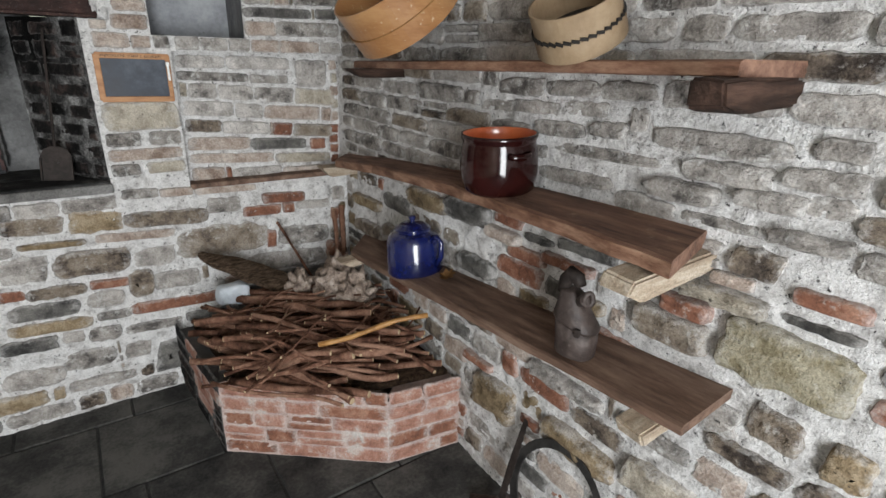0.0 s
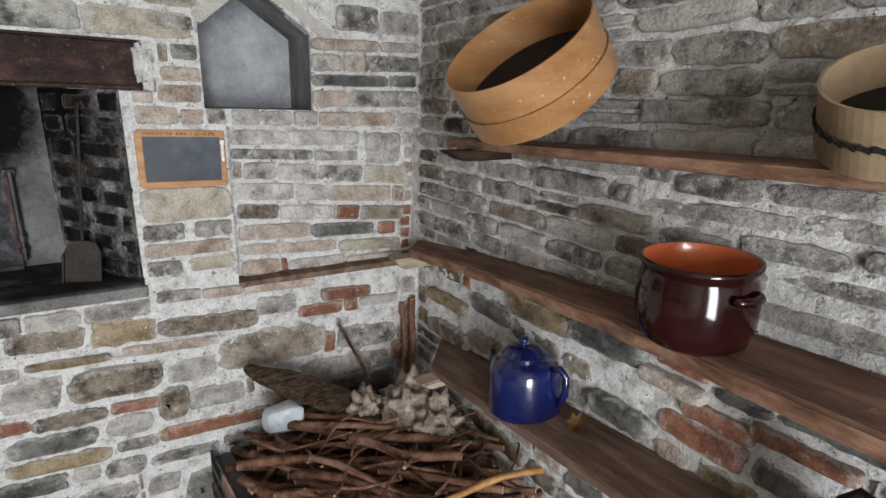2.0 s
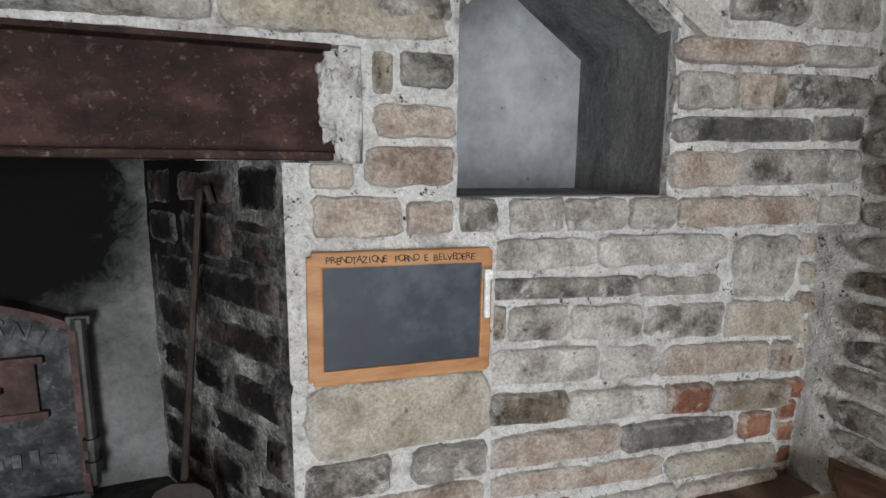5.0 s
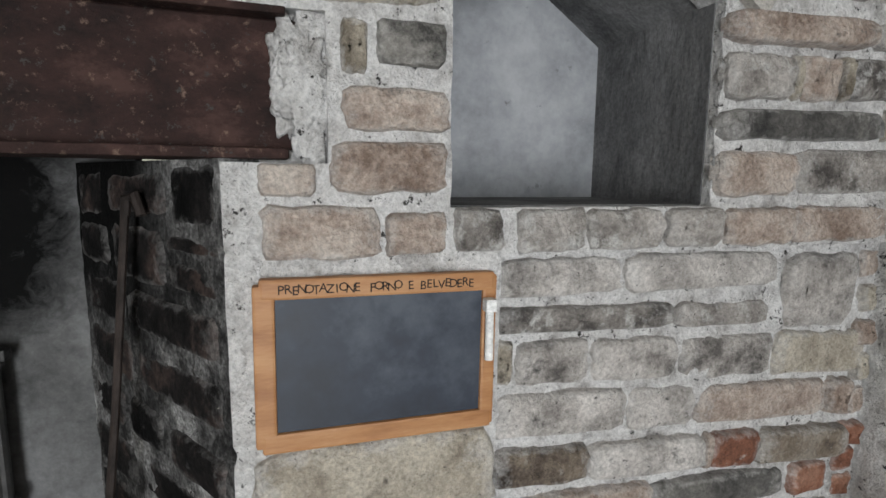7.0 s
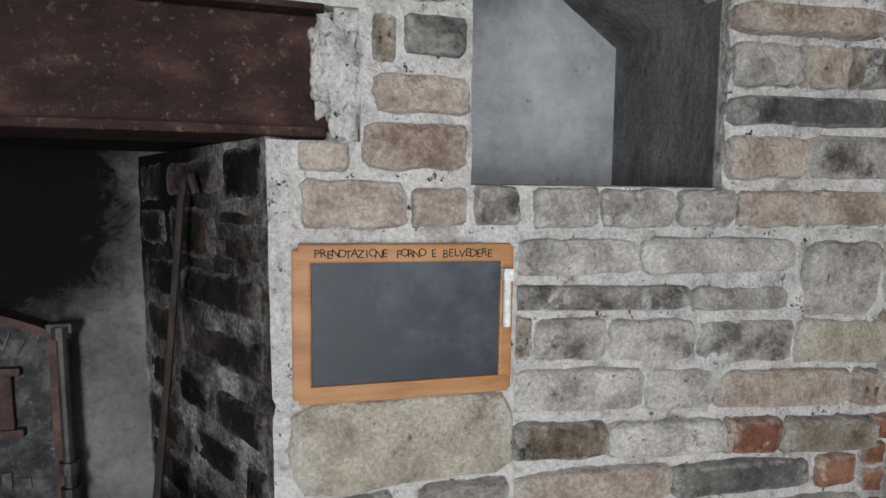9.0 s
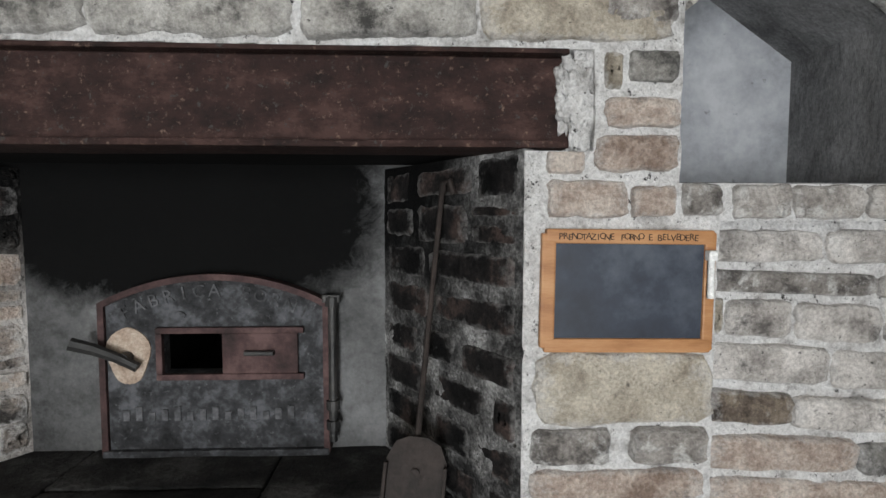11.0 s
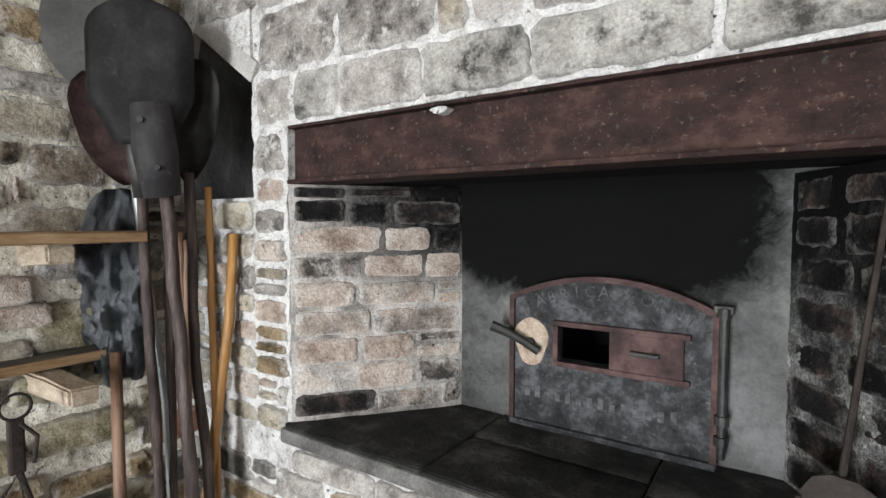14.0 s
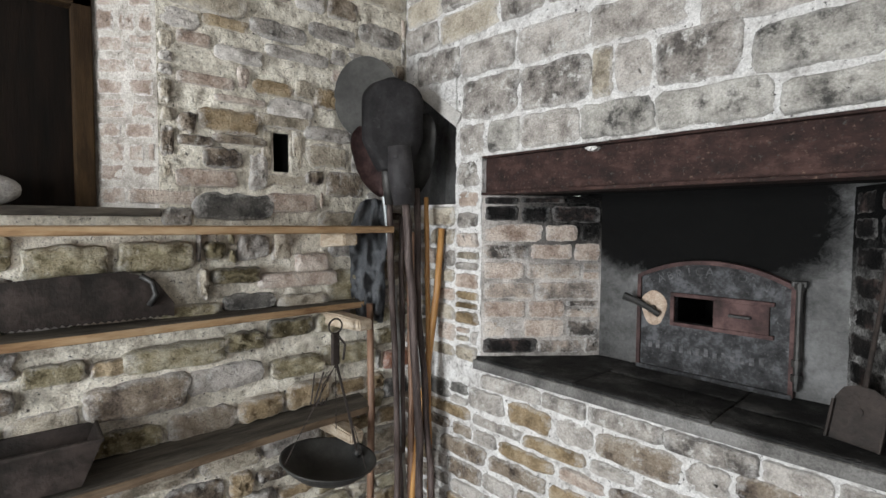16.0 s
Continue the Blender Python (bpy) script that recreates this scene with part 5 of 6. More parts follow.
part("counterweight", lathe([(0, -0.014), (0.010, -0.012), (0.015, 0), (0.010, 0.011), (0, 0.014)], 16), iron, sc, smooth=True, m=pose(top.x + 0.006, top.y + 0.078, top.z - 0.395))
for k in range(3):
    part("hook", tube([top + Vector((-0.004 * k, -0.01 - 0.03 * k, -0.10)), top + Vector((0, -0.045 - 0.02 * k, -0.14 - 0.02 * k)), top + Vector((0, -0.06 - 0.015 * k, -0.19)), top + Vector((0, -0.04 - 0.015 * k, -0.205)), top + Vector((0, -0.03 - 0.015 * k, -0.185))], 0.0025, 6), iron_brown, sc)

# ---- bread peels and poles in the corner ----
BO, BR, BF = Vector((-1.415, 2.25, 0)), Vector((0.61, 0.79, 0)), Vector((0.79, -0.61, 0))


def bp(a, b, z):
    return BO + BR * a + BF * b + Vector((0, 0, z))


def dish(name, label, centre, half_w, half_h, curl, lean, material, notch=0.0, roll=0.0):
    """A broad curved shovel blade facing the room."""
    bm = bmesh.new()
    nu, nv = 14, 16
    grid = []
    for j in range(nv + 1):
        v = -1 + 2 * j / nv
        width = half_w * (1 - 0.62 * max(0, -v - 0.1) ** 1.3) * math.sqrt(max(0.02, 1 - max(0, abs(v) - 0.42) ** 2 / 0.36))
        row = []
        for i in range(nu + 1):
            s = -1 + 2 * i / nu
            a, z = width * s, half_h * v
            aa, zz = a * math.cos(roll) - z * math.sin(roll), a * math.sin(roll) + z * math.cos(roll)
            b = curl * (s * s - 0.35) + lean * v * half_h
            row.append(bm.verts.new(bp(centre[0] + aa, centre[1] + b, centre[2] + zz)))
        grid.append(row)
    for r0, r1 in zip(grid, grid[1:]):
        for i in range(nu):
            bm.faces.new((r0[i], r0[i + 1], r1[i + 1], r1[i]))
    bmesh.ops.solidify(bm, geom=bm.faces[:], thickness=0.004)
    return bm


def peel_blade(centre, half_w, top, bottom, neck, fold):
    """A flat blade with a round top, straight rolled sides and a taper into its socket."""
    bm = bmesh.new()
    grid = []
    for j in range(25):
        f = j / 24
        z = bottom + (top - bottom) * f
        w = neck + (half_w - neck) * min(1, f / 0.34) ** 0.8
        if f > 0.74:
            w *= math.sqrt(max(0.015, 1 - ((f - 0.74) / 0.263) ** 2.4))
        row = []
        for i in range(17):
            s = -1 + i / 8
            b = -fold * max(0, abs(s) - 0.72) / 0.28 + 0.004 * noise.noise(Vector((s * 2, f * 4, 7))) + (0.022 * (1 - s * s) * (1 - f / 0.42) if f < 0.42 else 0)
            row.append(bm.verts.new(bp(centre[0] + w * s, centre[1] + b, z)))
        grid.append(row)
    for r0, r1 in zip(grid, grid[1:]):
        for i in range(16):
            bm.faces.new((r0[i], r0[i + 1], r1[i + 1], r1[i]))
    bmesh.ops.solidify(bm, geom=bm.faces[:], thickness=0.004)
    return bm


PG = "peels and poles in the corner"


def crooked(pts, amount=0.004, n=22):
    """A worn pole's line through the points, with small bends."""
    pts = [Vector(p) for p in pts]
    out = []
    for i in range(n + 1):
        f = i / n * (len(pts) - 1)
        k = min(int(f), len(pts) - 2)
        p = pts[k].lerp(pts[k + 1], f - k)
        out.append(p + noise.noise_vector(p * 7 + pts[0] * 31) * amount * min(1, 4 * min(i, n - i) / n))
    return out


def knotty(r, n=22):
    return [r * (1 + 0.14 * noise.noise(Vector((i * 0.9, r * 900, 2)))) for i in range(n + 1)]


p1 = thing("bread_peel", "round grey sheet-iron oven peel on a pale steel pole", "peel", group=PG)
part("blade", prism([(0.118 * math.cos(a), 0.150 * math.sin(a)) for a in [i * math.pi / 18 for i in range(36)]], -0.002, 0.002), steel_grey, p1, m=Matrix(((BR.x, BF.x, 0, bp(-0.105, 0.005, 0).x), (BR.y, BF.y, 0, bp(-0.105, 0.005, 0).y), (0, 0, 1, 1.985), (0, 0, 0, 1))))
part("pole", tube([bp(-0.075, 0.012, 1.85), bp(-0.042, 0.012, 1.62), bp(0.012, 0.02, 1.10), bp(0.05, 0.06, 0.103)], 0.0085, 12), pipe_grey, p1, "galvanised steel pole", smooth=True)
p2 = thing("oven_shovel", "large black iron oven shovel with a riveted socket", "shovel", group=PG)
part("blade", peel_blade((-0.012, 0.085), 0.108, 2.040, 1.715, 0.050, 0.022), steel_black, p2, smooth=True)
part("socket", joined(tube([bp(0.012, 0.098, 1.80), bp(0.018, 0.098, 1.70), bp(0.030, 0.092, 1.60)], [0.040, 0.046, 0.038], 18)), steel_black, p2, "dented riveted iron socket", smooth=True)
for z, a_ in ((1.76, 0.0), (1.66, 0.03)):
    part("rivet", tube([bp(a_, 0.138, z), bp(a_, 0.146, z)], 0.006, 8), steel_black, p2)
part("pole", tube(crooked([bp(0.035, 0.085, 1.61), bp(0.055, 0.09, 1.30), bp(0.085, 0.10, 0.80), bp(0.095, 0.12, 0.103)], 0.007), knotty(0.0145), 12, True, 0.2), wood_black, p2, smooth=True)
p3 = thing("oven_shovel", "black iron oven shovel with upturned sides behind the others", "shovel", group=PG)
part("blade", dish("b", "", (-0.085, 0.030, 1.755), 0.062, 0.130, 0.02, 0.02, steel_black, roll=0.25), iron_red, p3, smooth=True)
part("socket", tube([bp(-0.045, 0.05, 1.80), bp(-0.030, 0.045, 1.70), bp(-0.022, 0.04, 1.60)], [0.016, 0.021, 0.018], 12), iron, p3, smooth=True)
part("pole", tube(crooked([bp(-0.022, 0.04, 1.61), bp(-0.012, 0.05, 1.30), bp(0.010, 0.08, 0.70), bp(0.000, 0.11, 0.103)], 0.006), knotty(0.0115), 12, True, 0.2), wood_black, p3, smooth=True)
p4 = thing("oven_shovel", "black sheet-iron shovel with curled sides", "shovel", group=PG)
part("blade", dish("b", "", (0.085, 0.015, 1.785), 0.056, 0.150, 0.02, 0.0, steel_black, roll=-0.08), iron, p4, smooth=True)
part("pole", tube(crooked([bp(0.075, 0.03, 1.66), bp(0.085, 0.05, 1.20), bp(0.128, 0.09, 0.60), bp(0.16, 0.10, 0.103)], 0.008), knotty(0.012), 12, True, 0.2), wood_black, p4, smooth=True)
for a0, z0, a1, r, m_, lab in ((0.045, 1.52, 0.07, 0.011, wood_pole, "worn brown wooden pole"), (0.02, 1.56, 0.03, 0.010, wood_black, "dark wooden pole"), (0.112, 1.63, 0.135, 0.009, wood_oiled, "orange varnished wooden pole"), (0.062, 1.50, 0.055, 0.010, wood_pole, "worn brown wooden pole")):
    ob = thing("pole", lab + " leaning in the corner", "pole", group=PG)
    part("shaft", tube(crooked([bp(a0, -0.01, z0), bp(a0 * 0.6 + a1 * 0.4, 0.02, 1.1), bp(a1, 0.06, 0.103)], 0.005), knotty(r), 12, True, 0.1), m_, ob, smooth=True)
ob = thing("tool_handle", "orange varnished ash tool handle leaning on the wall", "handle", group=PG)
part("shaft", tube([bp(0.170, 0.0, 1.515), bp(0.155, 0.005, 1.30), bp(0.085, 0.045, 0.74), bp(0.07, 0.05, 0.60), bp(0.03, 0.08, 0.103)], [0.012, 0.0125, 0.013, 0.012, 0.012], 12), wood_oiled, ob, smooth=True)
ob = thing("broom_handle", "brown wooden broom handle standing by the shelves", "handle")
part("shaft", tube([(-1.475, 2.175, 1.235), (-1.45, 2.165, 0.86), (-1.40, 2.12, 0.103)], [0.0125, 0.0135, 0.0135], 14), wood_pole, ob, smooth=True)

cl = thing("work_cloth", "crumpled grey cloth hanging behind the peels", "cloth")
bm = bmesh.new()
rows = []
for j in range(27):
    f = j / 26
    z = 1.625 - 0.47 * f
    half = 0.045 + 0.030 * math.sin(math.pi * min(1, f * 1.1)) + 0.01 * math.sin(9 * f)
    cx = -0.085 - 0.02 * math.sin(2.5 * f)
    rows.append([bm.verts.new(bp(cx + half * s, -0.035 + 0.014 * math.sin(7 * s + 5 * f) + 0.055 * abs(noise.noise(Vector((s * 5.5 + f * 3, f * 6, 4)))) + 0.026 * noise.noise(Vector((s * 3.5, f * 11, 1))) + 0.010 * noise.noise(Vector((s * 9, f * 26, 3))) , z + 0.03 * s * s * (f - 0.5) + 0.012 * math.sin(5 * s) * f)) for s in [k / 8 - 1 for k in range(17)]])
for a, b in zip(rows, rows[1:]):
    for k in range(16):
        bm.faces.new((a[k], a[k + 1], b[k + 1], b[k]))
bmesh.ops.solidify(bm, geom=bm.faces[:], thickness=0.004)
part("cloth", bm, cloth_mat, cl, smooth=True)

# ---- stones of the walls and slabs of the floor ----
KINDS = {"w": stone_pale, "g": stone_grey, "b": stone_brown, "y": stone_yellow, "f": stone_buff, "d": stone_dark, "s": stone_smoked, "p": brick_pale, "r": brick_red, "o": stone_olive}


def set_row(parent, face, bottom, top, breaks, kinds, joint=0.010, square=True):
    """A course that slopes from its left end to its right: heights at both ends, the upright joints, a letter for each stone."""
    n, span = len(kinds), breaks[-1] - breaks[0]
    for k in range(n):
        u0, u1 = breaks[k], breaks[k + 1]
        f = ((u0 + u1) / 2 - breaks[0]) / span
        z0, z1 = bottom[0] + (bottom[1] - bottom[0]) * f, top[0] + (top[1] - top[0]) * f
        lay(parent, face, u0, u1, z0, z1, KINDS[kinds[k]], square, 0.0155, (bottom[1] - bottom[0]) / span * 0.8, "brick" if kinds[k] in "pr" else "stone", joint * 0.6)


def set_stones(parent, face, rows, slope, depth=0.012, joint=-0.005):
    for u0, u1, z0, z1, kind in rows:
        lay(parent, face, u0, u1, z0, z1, KINDS[kind], kind in "pr", depth, slope + rng.uniform(-0.015, 0.015), "brick" if kind in "pr" else "stone", joint)
    return [(u0 - 0.008, u1 + 0.008, z0 - 0.004, z1 + 0.004) for u0, u1, z0, z1, _ in rows]


LOW_A = [
    (-0.296, -0.113, 0.893, 0.952, "b"), (-0.094, 0.074, 0.872, 0.953, "y"), (0.08, 0.386, 0.863, 0.921, "b"), (-0.26, -0.057, 0.837, 0.856, "y"),
    (-0.023, 0.246, 0.82, 0.851, "p"), (0.26, 0.615, 0.694, 0.826, "b"), (0.677, 0.918, 0.684, 0.768, "g"), (-0.173, 0.08, 0.704, 0.798, "b"),
    (-0.333, -0.189, 0.711, 0.811, "g"), (0.101, 0.236, 0.696, 0.77, "g"), (0.051, 0.145, 0.574, 0.69, "b"), (0.148, 0.317, 0.58, 0.652, "g"),
    (0.523, 0.896, 0.577, 0.654, "g"), (0.373, 0.494, 0.649, 0.684, "g"), (-0.35, -0.277, 0.65, 0.69, "r"), (-0.275, -0.088, 0.634, 0.681, "b"),
    (-0.074, 0.053, 0.638, 0.67, "r"), (-0.335, -0.124, 0.557, 0.618, "d"), (-0.094, 0.026, 0.559, 0.622, "g"), (-0.073, 0.044, 0.498, 0.533, "g"),
    (0.051, 0.407, 0.488, 0.533, "r"), (-0.355, -0.092, 0.494, 0.538, "y"), (0.015, 0.223, 0.407, 0.445, "g"), (-0.199, -0.132, 0.432, 0.479, "g"),
    (-0.115, -0.008, 0.416, 0.471, "g"),
]
LOW_B = [
    (-0.389, -0.22, 0.429, 0.481, "d"), (-0.219, -0.045, 0.305, 0.381, "g"), (-0.007, 0.089, 0.3, 0.365, "g"), (0.102, 0.25, 0.186, 0.336, "d"),
    (-0.22, 0.016, 0.207, 0.251, "g"), (-0.414, -0.225, 0.279, 0.354, "g"), (0.007, 0.172, 0.114, 0.176, "g"), (0.389, 0.52, 0.884, 0.945, "g"),
    (0.621, 0.814, 0.895, 0.938, "r"), (0.533, 0.696, 0.848, 0.89, "r"), (0.711, 0.757, 0.846, 0.886, "r"), (0.773, 0.93, 0.851, 0.885, "g"),
    (0.626, 0.664, 0.692, 0.766, "r"), (0.94, 0.977, 0.78, 0.832, "r"), (0.908, 0.99, 0.586, 0.663, "r"), (0.627, 0.914, 0.467, 0.558, "d"),
]
EAST_A = [
    (-1.303, -1.13, 1.457, 1.498, "g"), (-1.121, -0.947, 1.467, 1.501, "g"), (-0.939, -0.793, 1.472, 1.507, "g"), (-1.384, -1.249, 1.405, 1.433, "g"),
    (-1.25, -1.065, 1.412, 1.443, "g"), (-1.048, -0.923, 1.424, 1.456, "g"), (-1.326, -1.164, 1.341, 1.38, "g"), (-1.15, -0.978, 1.365, 1.4, "g"),
    (-0.955, -0.863, 1.384, 1.415, "g"), (-1.212, -1.095, 1.298, 1.331, "g"), (-1.079, -0.762, 1.33, 1.353, "g"), (-1.118, -0.875, 1.252, 1.285, "g"),
    (-0.691, -0.54, 1.245, 1.264, "g"), (-0.469, -0.402, 1.314, 1.347, "g"),
]
EAST_B = [
    (-0.513, -0.384, 1.253, 1.278, "g"), (-0.597, -0.518, 1.138, 1.161, "p"), (-0.847, -0.746, 1.028, 1.045, "r"), (-1.019, -0.825, 1.074, 1.102, "d"),
    (-1.45, -1.273, 0.861, 0.925, "d"), (-1.546, -1.306, 1.027, 1.102, "d"), (-1.208, -1.058, 0.988, 1.024, "r"), (-1.144, -1.037, 1.06, 1.078, "d"),
    (-1.316, -1.164, 1.021, 1.055, "p"), (-1.062, -0.889, 1.02, 1.046, "r"), (-0.938, -0.84, 0.936, 0.968, "y"), (-1.806, -1.545, 1.005, 1.075, "y"),
    (-2.31, -2.034, 0.889, 0.937, "y"),
]
EAST_C = [
    (-2.009, -1.805, 0.936, 1.003, "d"), (-2.286, -2.01, 0.76, 0.82, "b"), (-2.01, -1.801, 0.812, 0.867, "b"), (-1.525, -1.385, 0.489, 0.555, "p"),
    (-1.198, -1.132, 0.577, 0.651, "r"), (-1.393, -1.247, 0.528, 0.554, "r"), (-1.065, -0.911, 0.652, 0.696, "g"), (-0.6, -0.48, 0.803, 0.878, "g"),
    (-0.524, -0.364, 0.767, 0.807, "b"), (-0.747, -0.554, 0.668, 0.714, "g"), (-0.932, -0.797, 0.655, 0.696, "g"),
]
EAST_D = [
    (-0.556, -0.308, 0.963, 1.092, "o"), (-0.699, -0.575, 1.03, 1.086, "r"), (-0.759, -0.572, 0.946, 1.034, "b"), (-0.578, -0.47, 1.162, 1.232, "b"),
    (-0.452, -0.323, 1.147, 1.191, "r"), (-0.461, -0.322, 1.106, 1.133, "d"), (-0.66, -0.474, 1.084, 1.136, "f"), (-0.467, -0.358, 0.842, 0.929, "b"),
    (-0.33, -0.249, 0.836, 0.931, "y"), (-0.992, -0.723, 0.451, 0.551, "y"), (-1.333, -1.109, 0.377, 0.521, "y"), (-0.7, -0.514, 0.506, 0.622, "f"),
    (-0.594, -0.461, 1.297, 1.344, "g"), (-0.71, -0.528, 1.325, 1.381, "g"), (-0.52, -0.386, 1.348, 1.397, "g"), (-0.792, -0.503, 1.378, 1.434, "g"),
    (-0.486, -0.392, 1.403, 1.45, "g"), (-0.781, -0.616, 1.275, 1.329, "g"),
]
WEST_A = [
    (1.555, 1.646, 2.064, 2.099, "p"), (1.631, 1.763, 2.133, 2.166, "y"), (1.552, 1.714, 1.947, 1.98, "p"), (1.779, 1.91, 1.956, 2.001, "y"),
    (2.003, 2.149, 1.942, 2.007, "y"), (1.659, 1.814, 1.911, 1.927, "p"), (1.557, 1.602, 1.806, 1.858, "b"), (1.61, 1.795, 1.817, 1.883, "y"),
    (1.556, 1.649, 1.766, 1.794, "b"), (1.652, 1.818, 1.783, 1.807, "b"), (1.624, 1.735, 1.705, 1.763, "b"), (1.546, 1.722, 1.643, 1.693, "p"),
    (1.598, 1.838, 1.544, 1.621, "d"), (1.829, 2.0, 1.57, 1.631, "p"), (2.045, 2.198, 1.631, 1.717, "b"), (1.426, 1.598, 1.588, 1.624, "p"),
    (1.772, 1.962, 2.141, 2.195, "g"), (1.825, 2.047, 2.084, 2.12, "g"), (1.983, 2.162, 2.18, 2.234, "g"), (2.186, 2.367, 2.218, 2.289, "g"),
    (2.138, 2.34, 2.141, 2.16, "g"), (1.766, 1.824, 1.644, 1.749, "g"),
]
WEST_B = [
    (1.187, 1.366, 1.384, 1.468, "o"), (1.391, 1.582, 1.389, 1.471, "o"), (1.722, 1.822, 1.415, 1.495, "g"), (1.622, 1.679, 1.42, 1.47, "o"),
    (1.645, 1.784, 1.339, 1.386, "o"), (1.792, 2.071, 1.313, 1.361, "p"), (1.92, 2.037, 1.362, 1.423, "p"), (2.048, 2.242, 1.235, 1.361, "o"),
    (1.677, 1.839, 1.251, 1.299, "d"), (1.327, 1.404, 1.107, 1.148, "y"), (1.404, 1.674, 1.096, 1.168, "o"), (1.675, 1.799, 1.118, 1.177, "o"),
    (1.56, 1.798, 1.003, 1.08, "g"), (1.827, 2.013, 1.002, 1.067, "o"), (2.024, 2.242, 1.009, 1.082, "o"), (1.306, 1.567, 0.982, 1.076, "b"),
    (1.512, 1.705, 0.871, 0.951, "b"), (1.714, 1.865, 0.883, 0.95, "y"), (1.875, 2.046, 0.885, 0.966, "y"), (1.178, 1.309, 1.104, 1.158, "o"),
    (1.851, 1.977, 0.579, 0.606, "y"), (1.775, 1.913, 0.665, 0.699, "b"), (2.295, 2.453, 0.948, 1.021, "r"), (2.296, 2.453, 0.833, 0.902, "d"),
]

HA = HOLES_A[:4] + [(0.335, 1.06, 1.0, 1.534)]
taken_a = set_stones(wall_a, A, LOW_A + LOW_B, -0.05, 0.018)
set_row(wall_a, A, (0.983, 0.960), (1.030, 0.994), [0.084, 0.217, 0.345, 0.601], "gpp")
set_row(wall_a, A, (0.955, 0.950), (1.012, 1.010), [-1.12, -0.86, -0.70, -0.47, -0.25, -0.11, 0.07], "gggggg")
low_mix = [stone_brown, stone_brown, stone_grey, stone_grey, stone_dark, stone_yellow, brick_pale]
courses(wall_a, A, -1.60, 1.02, steps(FLOOR + 0.01, 0.952, 0.058, 0.088), low_mix, (0.09, 0.26), HA + taken_a, joint=0.012)
# above the beam: large smoke-stained blocks
set_row(wall_a, A, (1.774, 1.774), (1.888, 1.872), [-1.11, -0.966, -0.744, -0.522, -0.252], "sgss", 0.012)
set_row(wall_a, A, (1.774, 1.774), (1.858, 1.850), [-0.240, -0.005, 0.262], "sf", 0.012)
set_row(wall_a, A, (1.898, 1.882), (2.045, 2.020), [-1.235, -0.969, -0.707, -0.640, -0.522, -0.316], "ggfgg", 0.012)
set_row(wall_a, A, (1.870, 1.862), (1.990, 1.965), [-0.300, -0.05, 0.14, 0.285], "sgf", 0.012)
set_row(wall_a, A, (2.058, 2.030), (2.185, 2.140), [-1.48, -1.241, -0.983, -0.719, -0.45], "ggggg"[:4], 0.012)
set_row(wall_a, A, (2.002, 1.985), (2.125, 2.110), [-0.42, -0.16, 0.10, 0.28], "ggf", 0.012)
courses(wall_a, A, -1.55, 0.27, [2.19, 2.30, 2.40, 2.50, 2.60, 2.70], [stone_grey, stone_grey, stone_buff], (0.14, 0.30), HA, joint=0.010, square=True)
courses(wall_a, A, -0.44, 0.27, [2.125, 2.19], [stone_grey], (0.14, 0.26), HA, joint=0.010, square=True)
set_row(wall_a, A, (1.778, 1.778), (1.888, 1.885), [-1.245, -1.118], "g", 0.010)
# left pier
courses(wall_a, A, -1.255, -1.135, steps(1.03, 1.768, 0.055, 0.08), [stone_buff, brick_pale, stone_grey, stone_yellow], (0.07, 0.13), [], joint=0.014)
courses(wall_a, A, -1.60, -1.255, steps(1.03, 1.60, 0.055, 0.08), [stone_buff, stone_grey, brick_pale], (0.09, 0.2), [], joint=0.014)
# pier between recess and niche
for u0, u1, z0, z1, kind in ((0.075, 0.33, 1.245, 1.352, "f"), (0.07, 0.19, 1.185, 1.242, "g"), (0.215, 0.33, 1.185, 1.242, "g"), (0.07, 0.33, 1.130, 1.180, "p"),
                             (0.07, 0.17, 1.075, 1.125, "g"), (0.19, 0.33, 1.075, 1.125, "f"), (0.09, 0.205, 1.536, 1.592, "p"), (0.208, 0.275, 1.538, 1.585, "p"),
                             (0.155, 0.275, 1.600, 1.655, "p"), (0.09, 0.145, 1.597, 1.632, "p"), (0.165, 0.275, 1.660, 1.705, "p"), (0.165, 0.195, 1.710, 1.765, "f"),
                             (0.20, 0.272, 1.722, 1.768, "s"), (0.28, 0.335, 1.540, 1.588, "g")):
    lay(wall_a, A, u0, u1, z0, z1, KINDS[kind], True, joint=0.005)
set_row(wall_a, A, (1.536, 1.536), (1.587, 1.587), [0.352, 0.44, 0.545, 0.630, 0.748, 0.925, 1.02], "gggppg", 0.006)
# right of the niche: thin courses
set_row(wall_a, A, (1.777, 1.795), (1.820, 1.832), [0.612, 0.86, 1.02], "pg", 0.008)
set_row(wall_a, A, (1.712, 1.730), (1.770, 1.786), [0.612, 0.721, 0.735, 0.803, 0.815, 1.02], "gfpfg", 0.008)
set_row(wall_a, A, (1.663, 1.675), (1.704, 1.722), [0.612, 0.895, 0.91, 1.01], "dfd", 0.008)
set_row(wall_a, A, (1.596, 1.604), (1.654, 1.670), [0.612, 0.739, 1.02], "pg", 0.008)
set_row(wall_a, A, (1.845, 1.850), (1.935, 1.930), [0.70, 0.86, 1.02], "gg", 0.012)
courses(wall_a, A, 0.27, 1.025, [1.962, 2.05, 2.15, 2.25, 2.35, 2.45, 2.55, 2.70], [stone_grey, stone_buff], (0.13, 0.26), [], joint=0.014, square=True)
lay(wall_a, A, 0.16, 0.27, 1.795, 1.845, stone_grey)

# infill panel
set_row(panel, PANEL, (1.469, 1.462), (1.523, 1.522), [0.352, 0.539, 0.81], "ww")
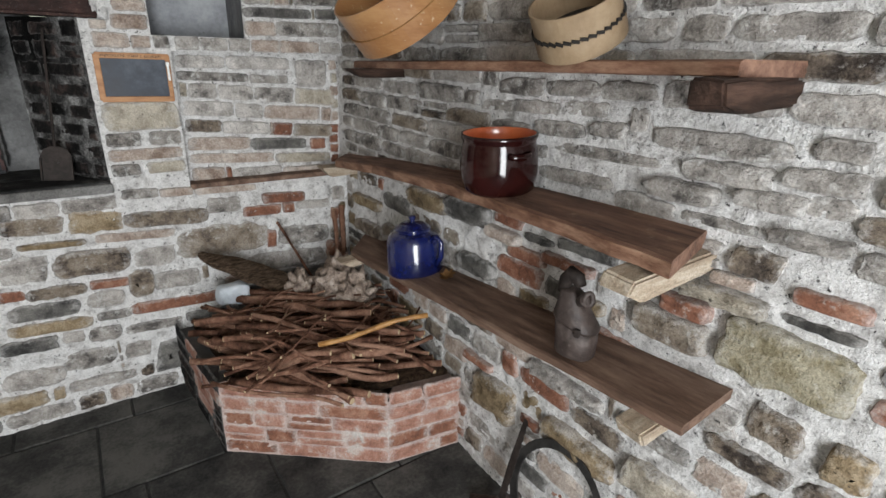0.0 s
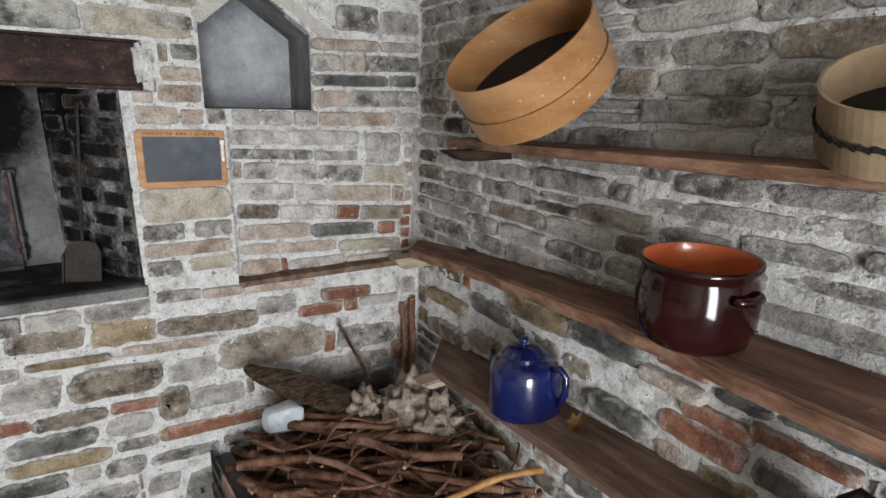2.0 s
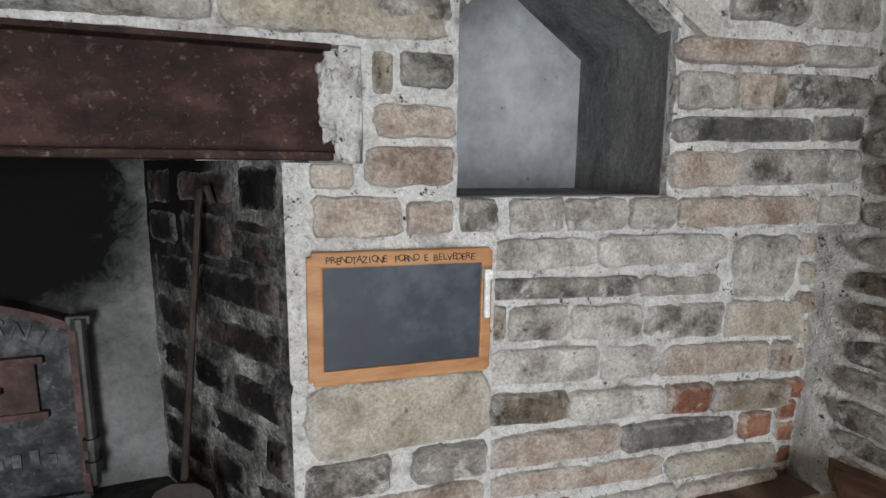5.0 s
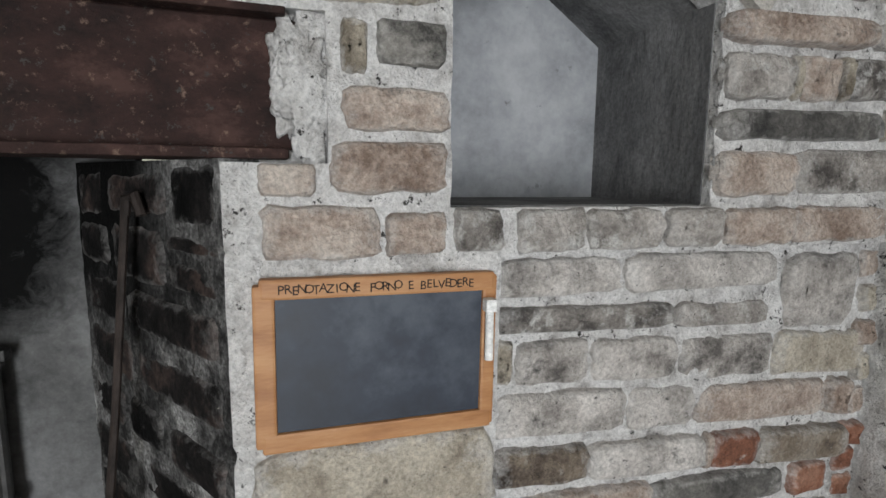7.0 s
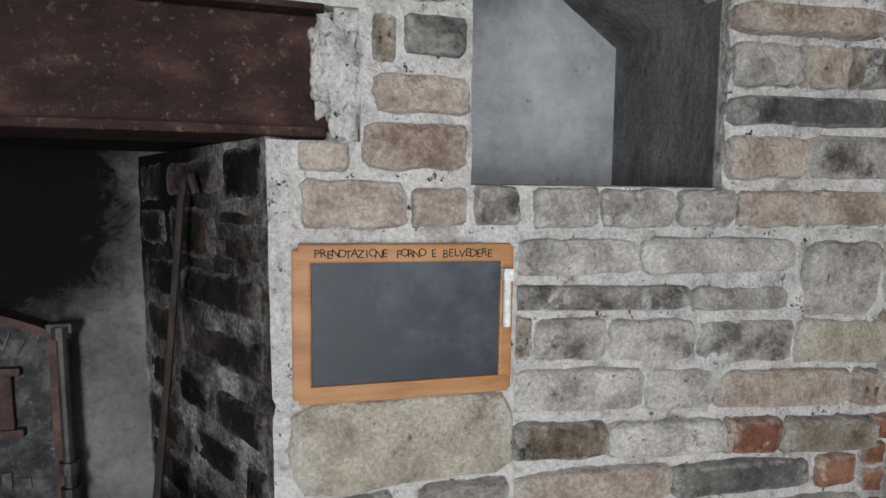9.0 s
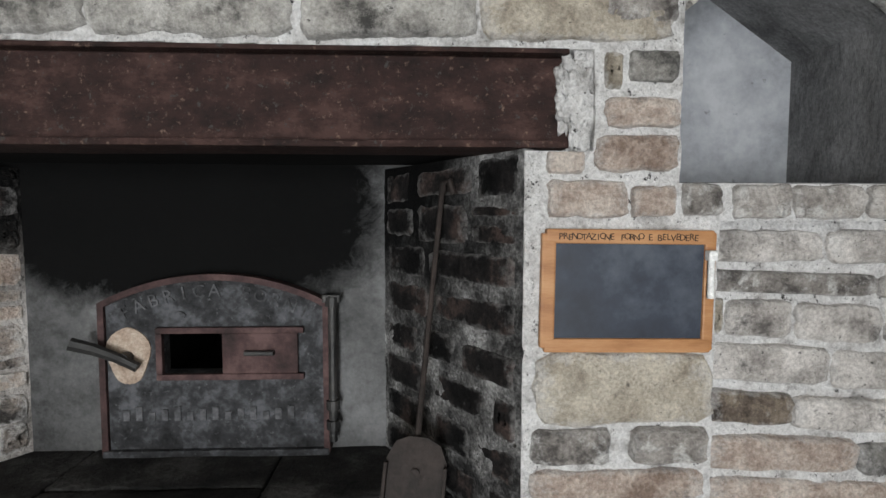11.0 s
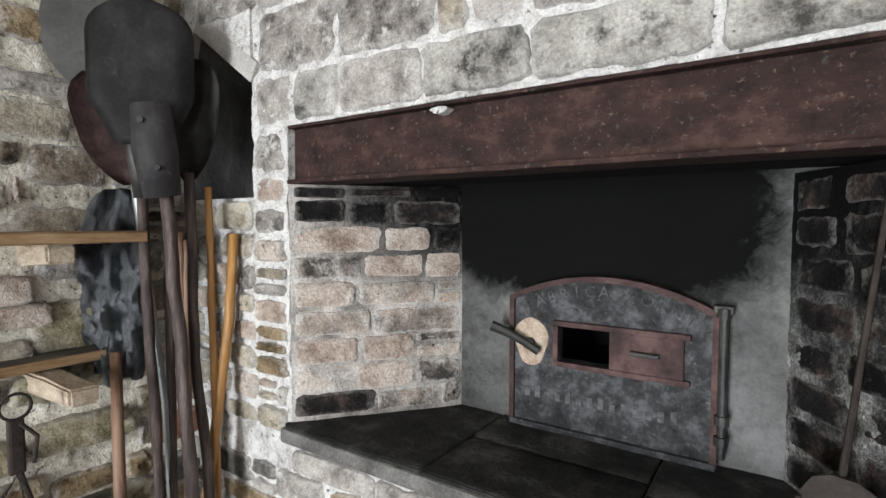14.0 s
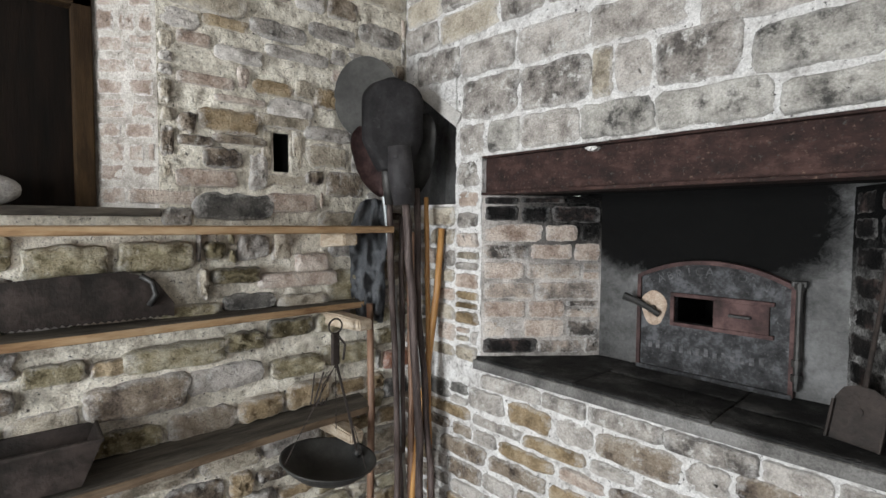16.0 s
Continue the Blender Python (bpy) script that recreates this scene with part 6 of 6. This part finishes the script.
set_row(panel, PANEL, (1.395, 1.39), (1.511, 1.515), [0.827, 0.977], "w")
set_row(panel, PANEL, (1.425, 1.405), (1.463, 1.445), [0.352, 0.63, 0.799], "gg", 0.007)
set_row(panel, PANEL, (1.358, 1.306), (1.42, 1.384), [0.352, 0.385, 0.497, 0.643, 0.821, 1.014], "fwwwf")
set_row(panel, PANEL, (1.286, 1.238), (1.353, 1.303), [0.354, 0.556, 0.675, 0.939, 0.99], "wwpp")
set_row(panel, PANEL, (1.222, 1.162), (1.278, 1.225), [0.356, 0.499, 0.702, 0.708, 0.802, 0.991], "bwprb", 0.009)
set_row(panel, PANEL, (1.145, 1.116), (1.207, 1.168), [0.356, 0.609, 0.865], "pd", 0.008)
set_row(panel, PANEL, (1.112, 1.111), (1.166, 1.168), [0.878, 0.956], "r", 0.006)
set_row(panel, PANEL, (1.091, 1.045), (1.138, 1.096), [0.356, 0.711, 0.977], "pf", 0.008)
set_row(panel, PANEL, (1.003, 0.988), (1.077, 1.035), [0.356, 0.492, 0.52, 0.74, 0.987], "prwp", 0.009)
for k in range(5):
    lay(panel, PANEL, 0.975, 1.022, 0.996 + k * 0.047, 1.038 + k * 0.047, brick_red, True, joint=0.004, name="brick")
for k in range(5):
    lay(panel, PANEL, 0.985 + 0.008 * (k % 2), 1.03, 1.238 + k * 0.057, 1.288 + k * 0.057, (brick_pale, stone_buff)[k % 2], True, joint=0.008)

# recess sides
courses(rev_l, REV_L, 0.004, 0.424, [1.07, 1.132, 1.20, 1.268, 1.335, 1.402, 1.468, 1.535], [brick_reveal, brick_reveal, brick_reveal, brick_pale, brick_soot_shade], (0.09, 0.22), joint=0.009, square=True, depth=0.008, name="brick")
courses(rev_l, REV_L, 0.004, 0.424, [1.535, 1.60, 1.632], [brick_soot_shade, brick_reveal], (0.09, 0.20), joint=0.009, square=True, depth=0.008, name="brick")
courses(rev_r, REV_R, 0.004, 0.392, [1.066, 1.136, 1.206, 1.278, 1.350, 1.422, 1.492, 1.562, 1.632], [brick_soot_shade], (0.10, 0.19), joint=0.017, square=True, depth=0.007, name="brick")

# east wall
taken_r = set_stones(wall_r, R, EAST_A, 0.03) + set_stones(wall_r, R, EAST_B + EAST_C, 0.03, 0.022) + set_stones(wall_r, R, EAST_D, 0.03, 0.026, 0.010)
WIN_E = (0.55, 1.25, 1.15, 2.0)
up_mix = [stone_grey, stone_grey, stone_grey, stone_grey, stone_brown]
courses(wall_r, R, -2.40, 1.35, [1.16 + 0.0605 * k for k in range(27)], up_mix, (0.10, 0.28), taken_r + [WIN_E], joint=0.009, slope=0.0)
courses(wall_r, R, -2.40, 1.35, [0.14, 0.23, 0.31, 0.40, 0.48, 0.57, 0.65, 0.74, 0.83, 0.91, 0.985, 1.055, 1.115, 1.16], [stone_brown, stone_brown, stone_grey, stone_yellow, brick_red, brick_pale, stone_dark], (0.08, 0.24), taken_r + [WIN_E], joint=0.015, slope=0.0, depth=0.010)

# west wall
taken_l = set_stones(wall_l, L, WEST_A, 0.0, 0.016) + set_stones(wall_l, L, WEST_B, 0.0, 0.030)
courses(wall_l, L, -1.30, 2.40, steps(1.51, 2.70, 0.062, 0.098), [stone_buff, stone_brown, stone_grey, stone_buff, stone_pale, stone_pale, brick_pale], (0.10, 0.24), HOLES_L + taken_l + [(1.80, 1.955, 1.66, 1.88)], joint=0.012, depth=0.017)
courses(wall_l, L, -1.30, 2.40, steps(FLOOR + 0.02, 1.51, 0.066, 0.105), [stone_olive, stone_brown, stone_olive, stone_buff, stone_yellow, stone_grey], (0.10, 0.25), taken_l, joint=0.014, depth=0.028)
for u0, u1, z0, z1 in ((1.805, 1.84, 1.70, 1.845), (1.912, 1.952, 1.70, 1.845), (1.78, 1.985, 1.848, 1.895), (1.80, 1.97, 1.655, 1.698)):
    lay(wall_l, L, u0, u1, z0, z1, stone_buff, True, joint=0.004)

# floor slabs
for i in range(8):
    for j in range(10):
        x0, y0 = -1.75 + i * 0.40 + (0.13 if j % 2 else 0), -1.5 + j * 0.42
        part("floor_slab", box(x0, x0 + 0.392, y0, y0 + 0.412, FLOOR - 0.03, FLOOR + rng.uniform(-0.002, 0.002), 0.004, 1), floor_mat, floor)
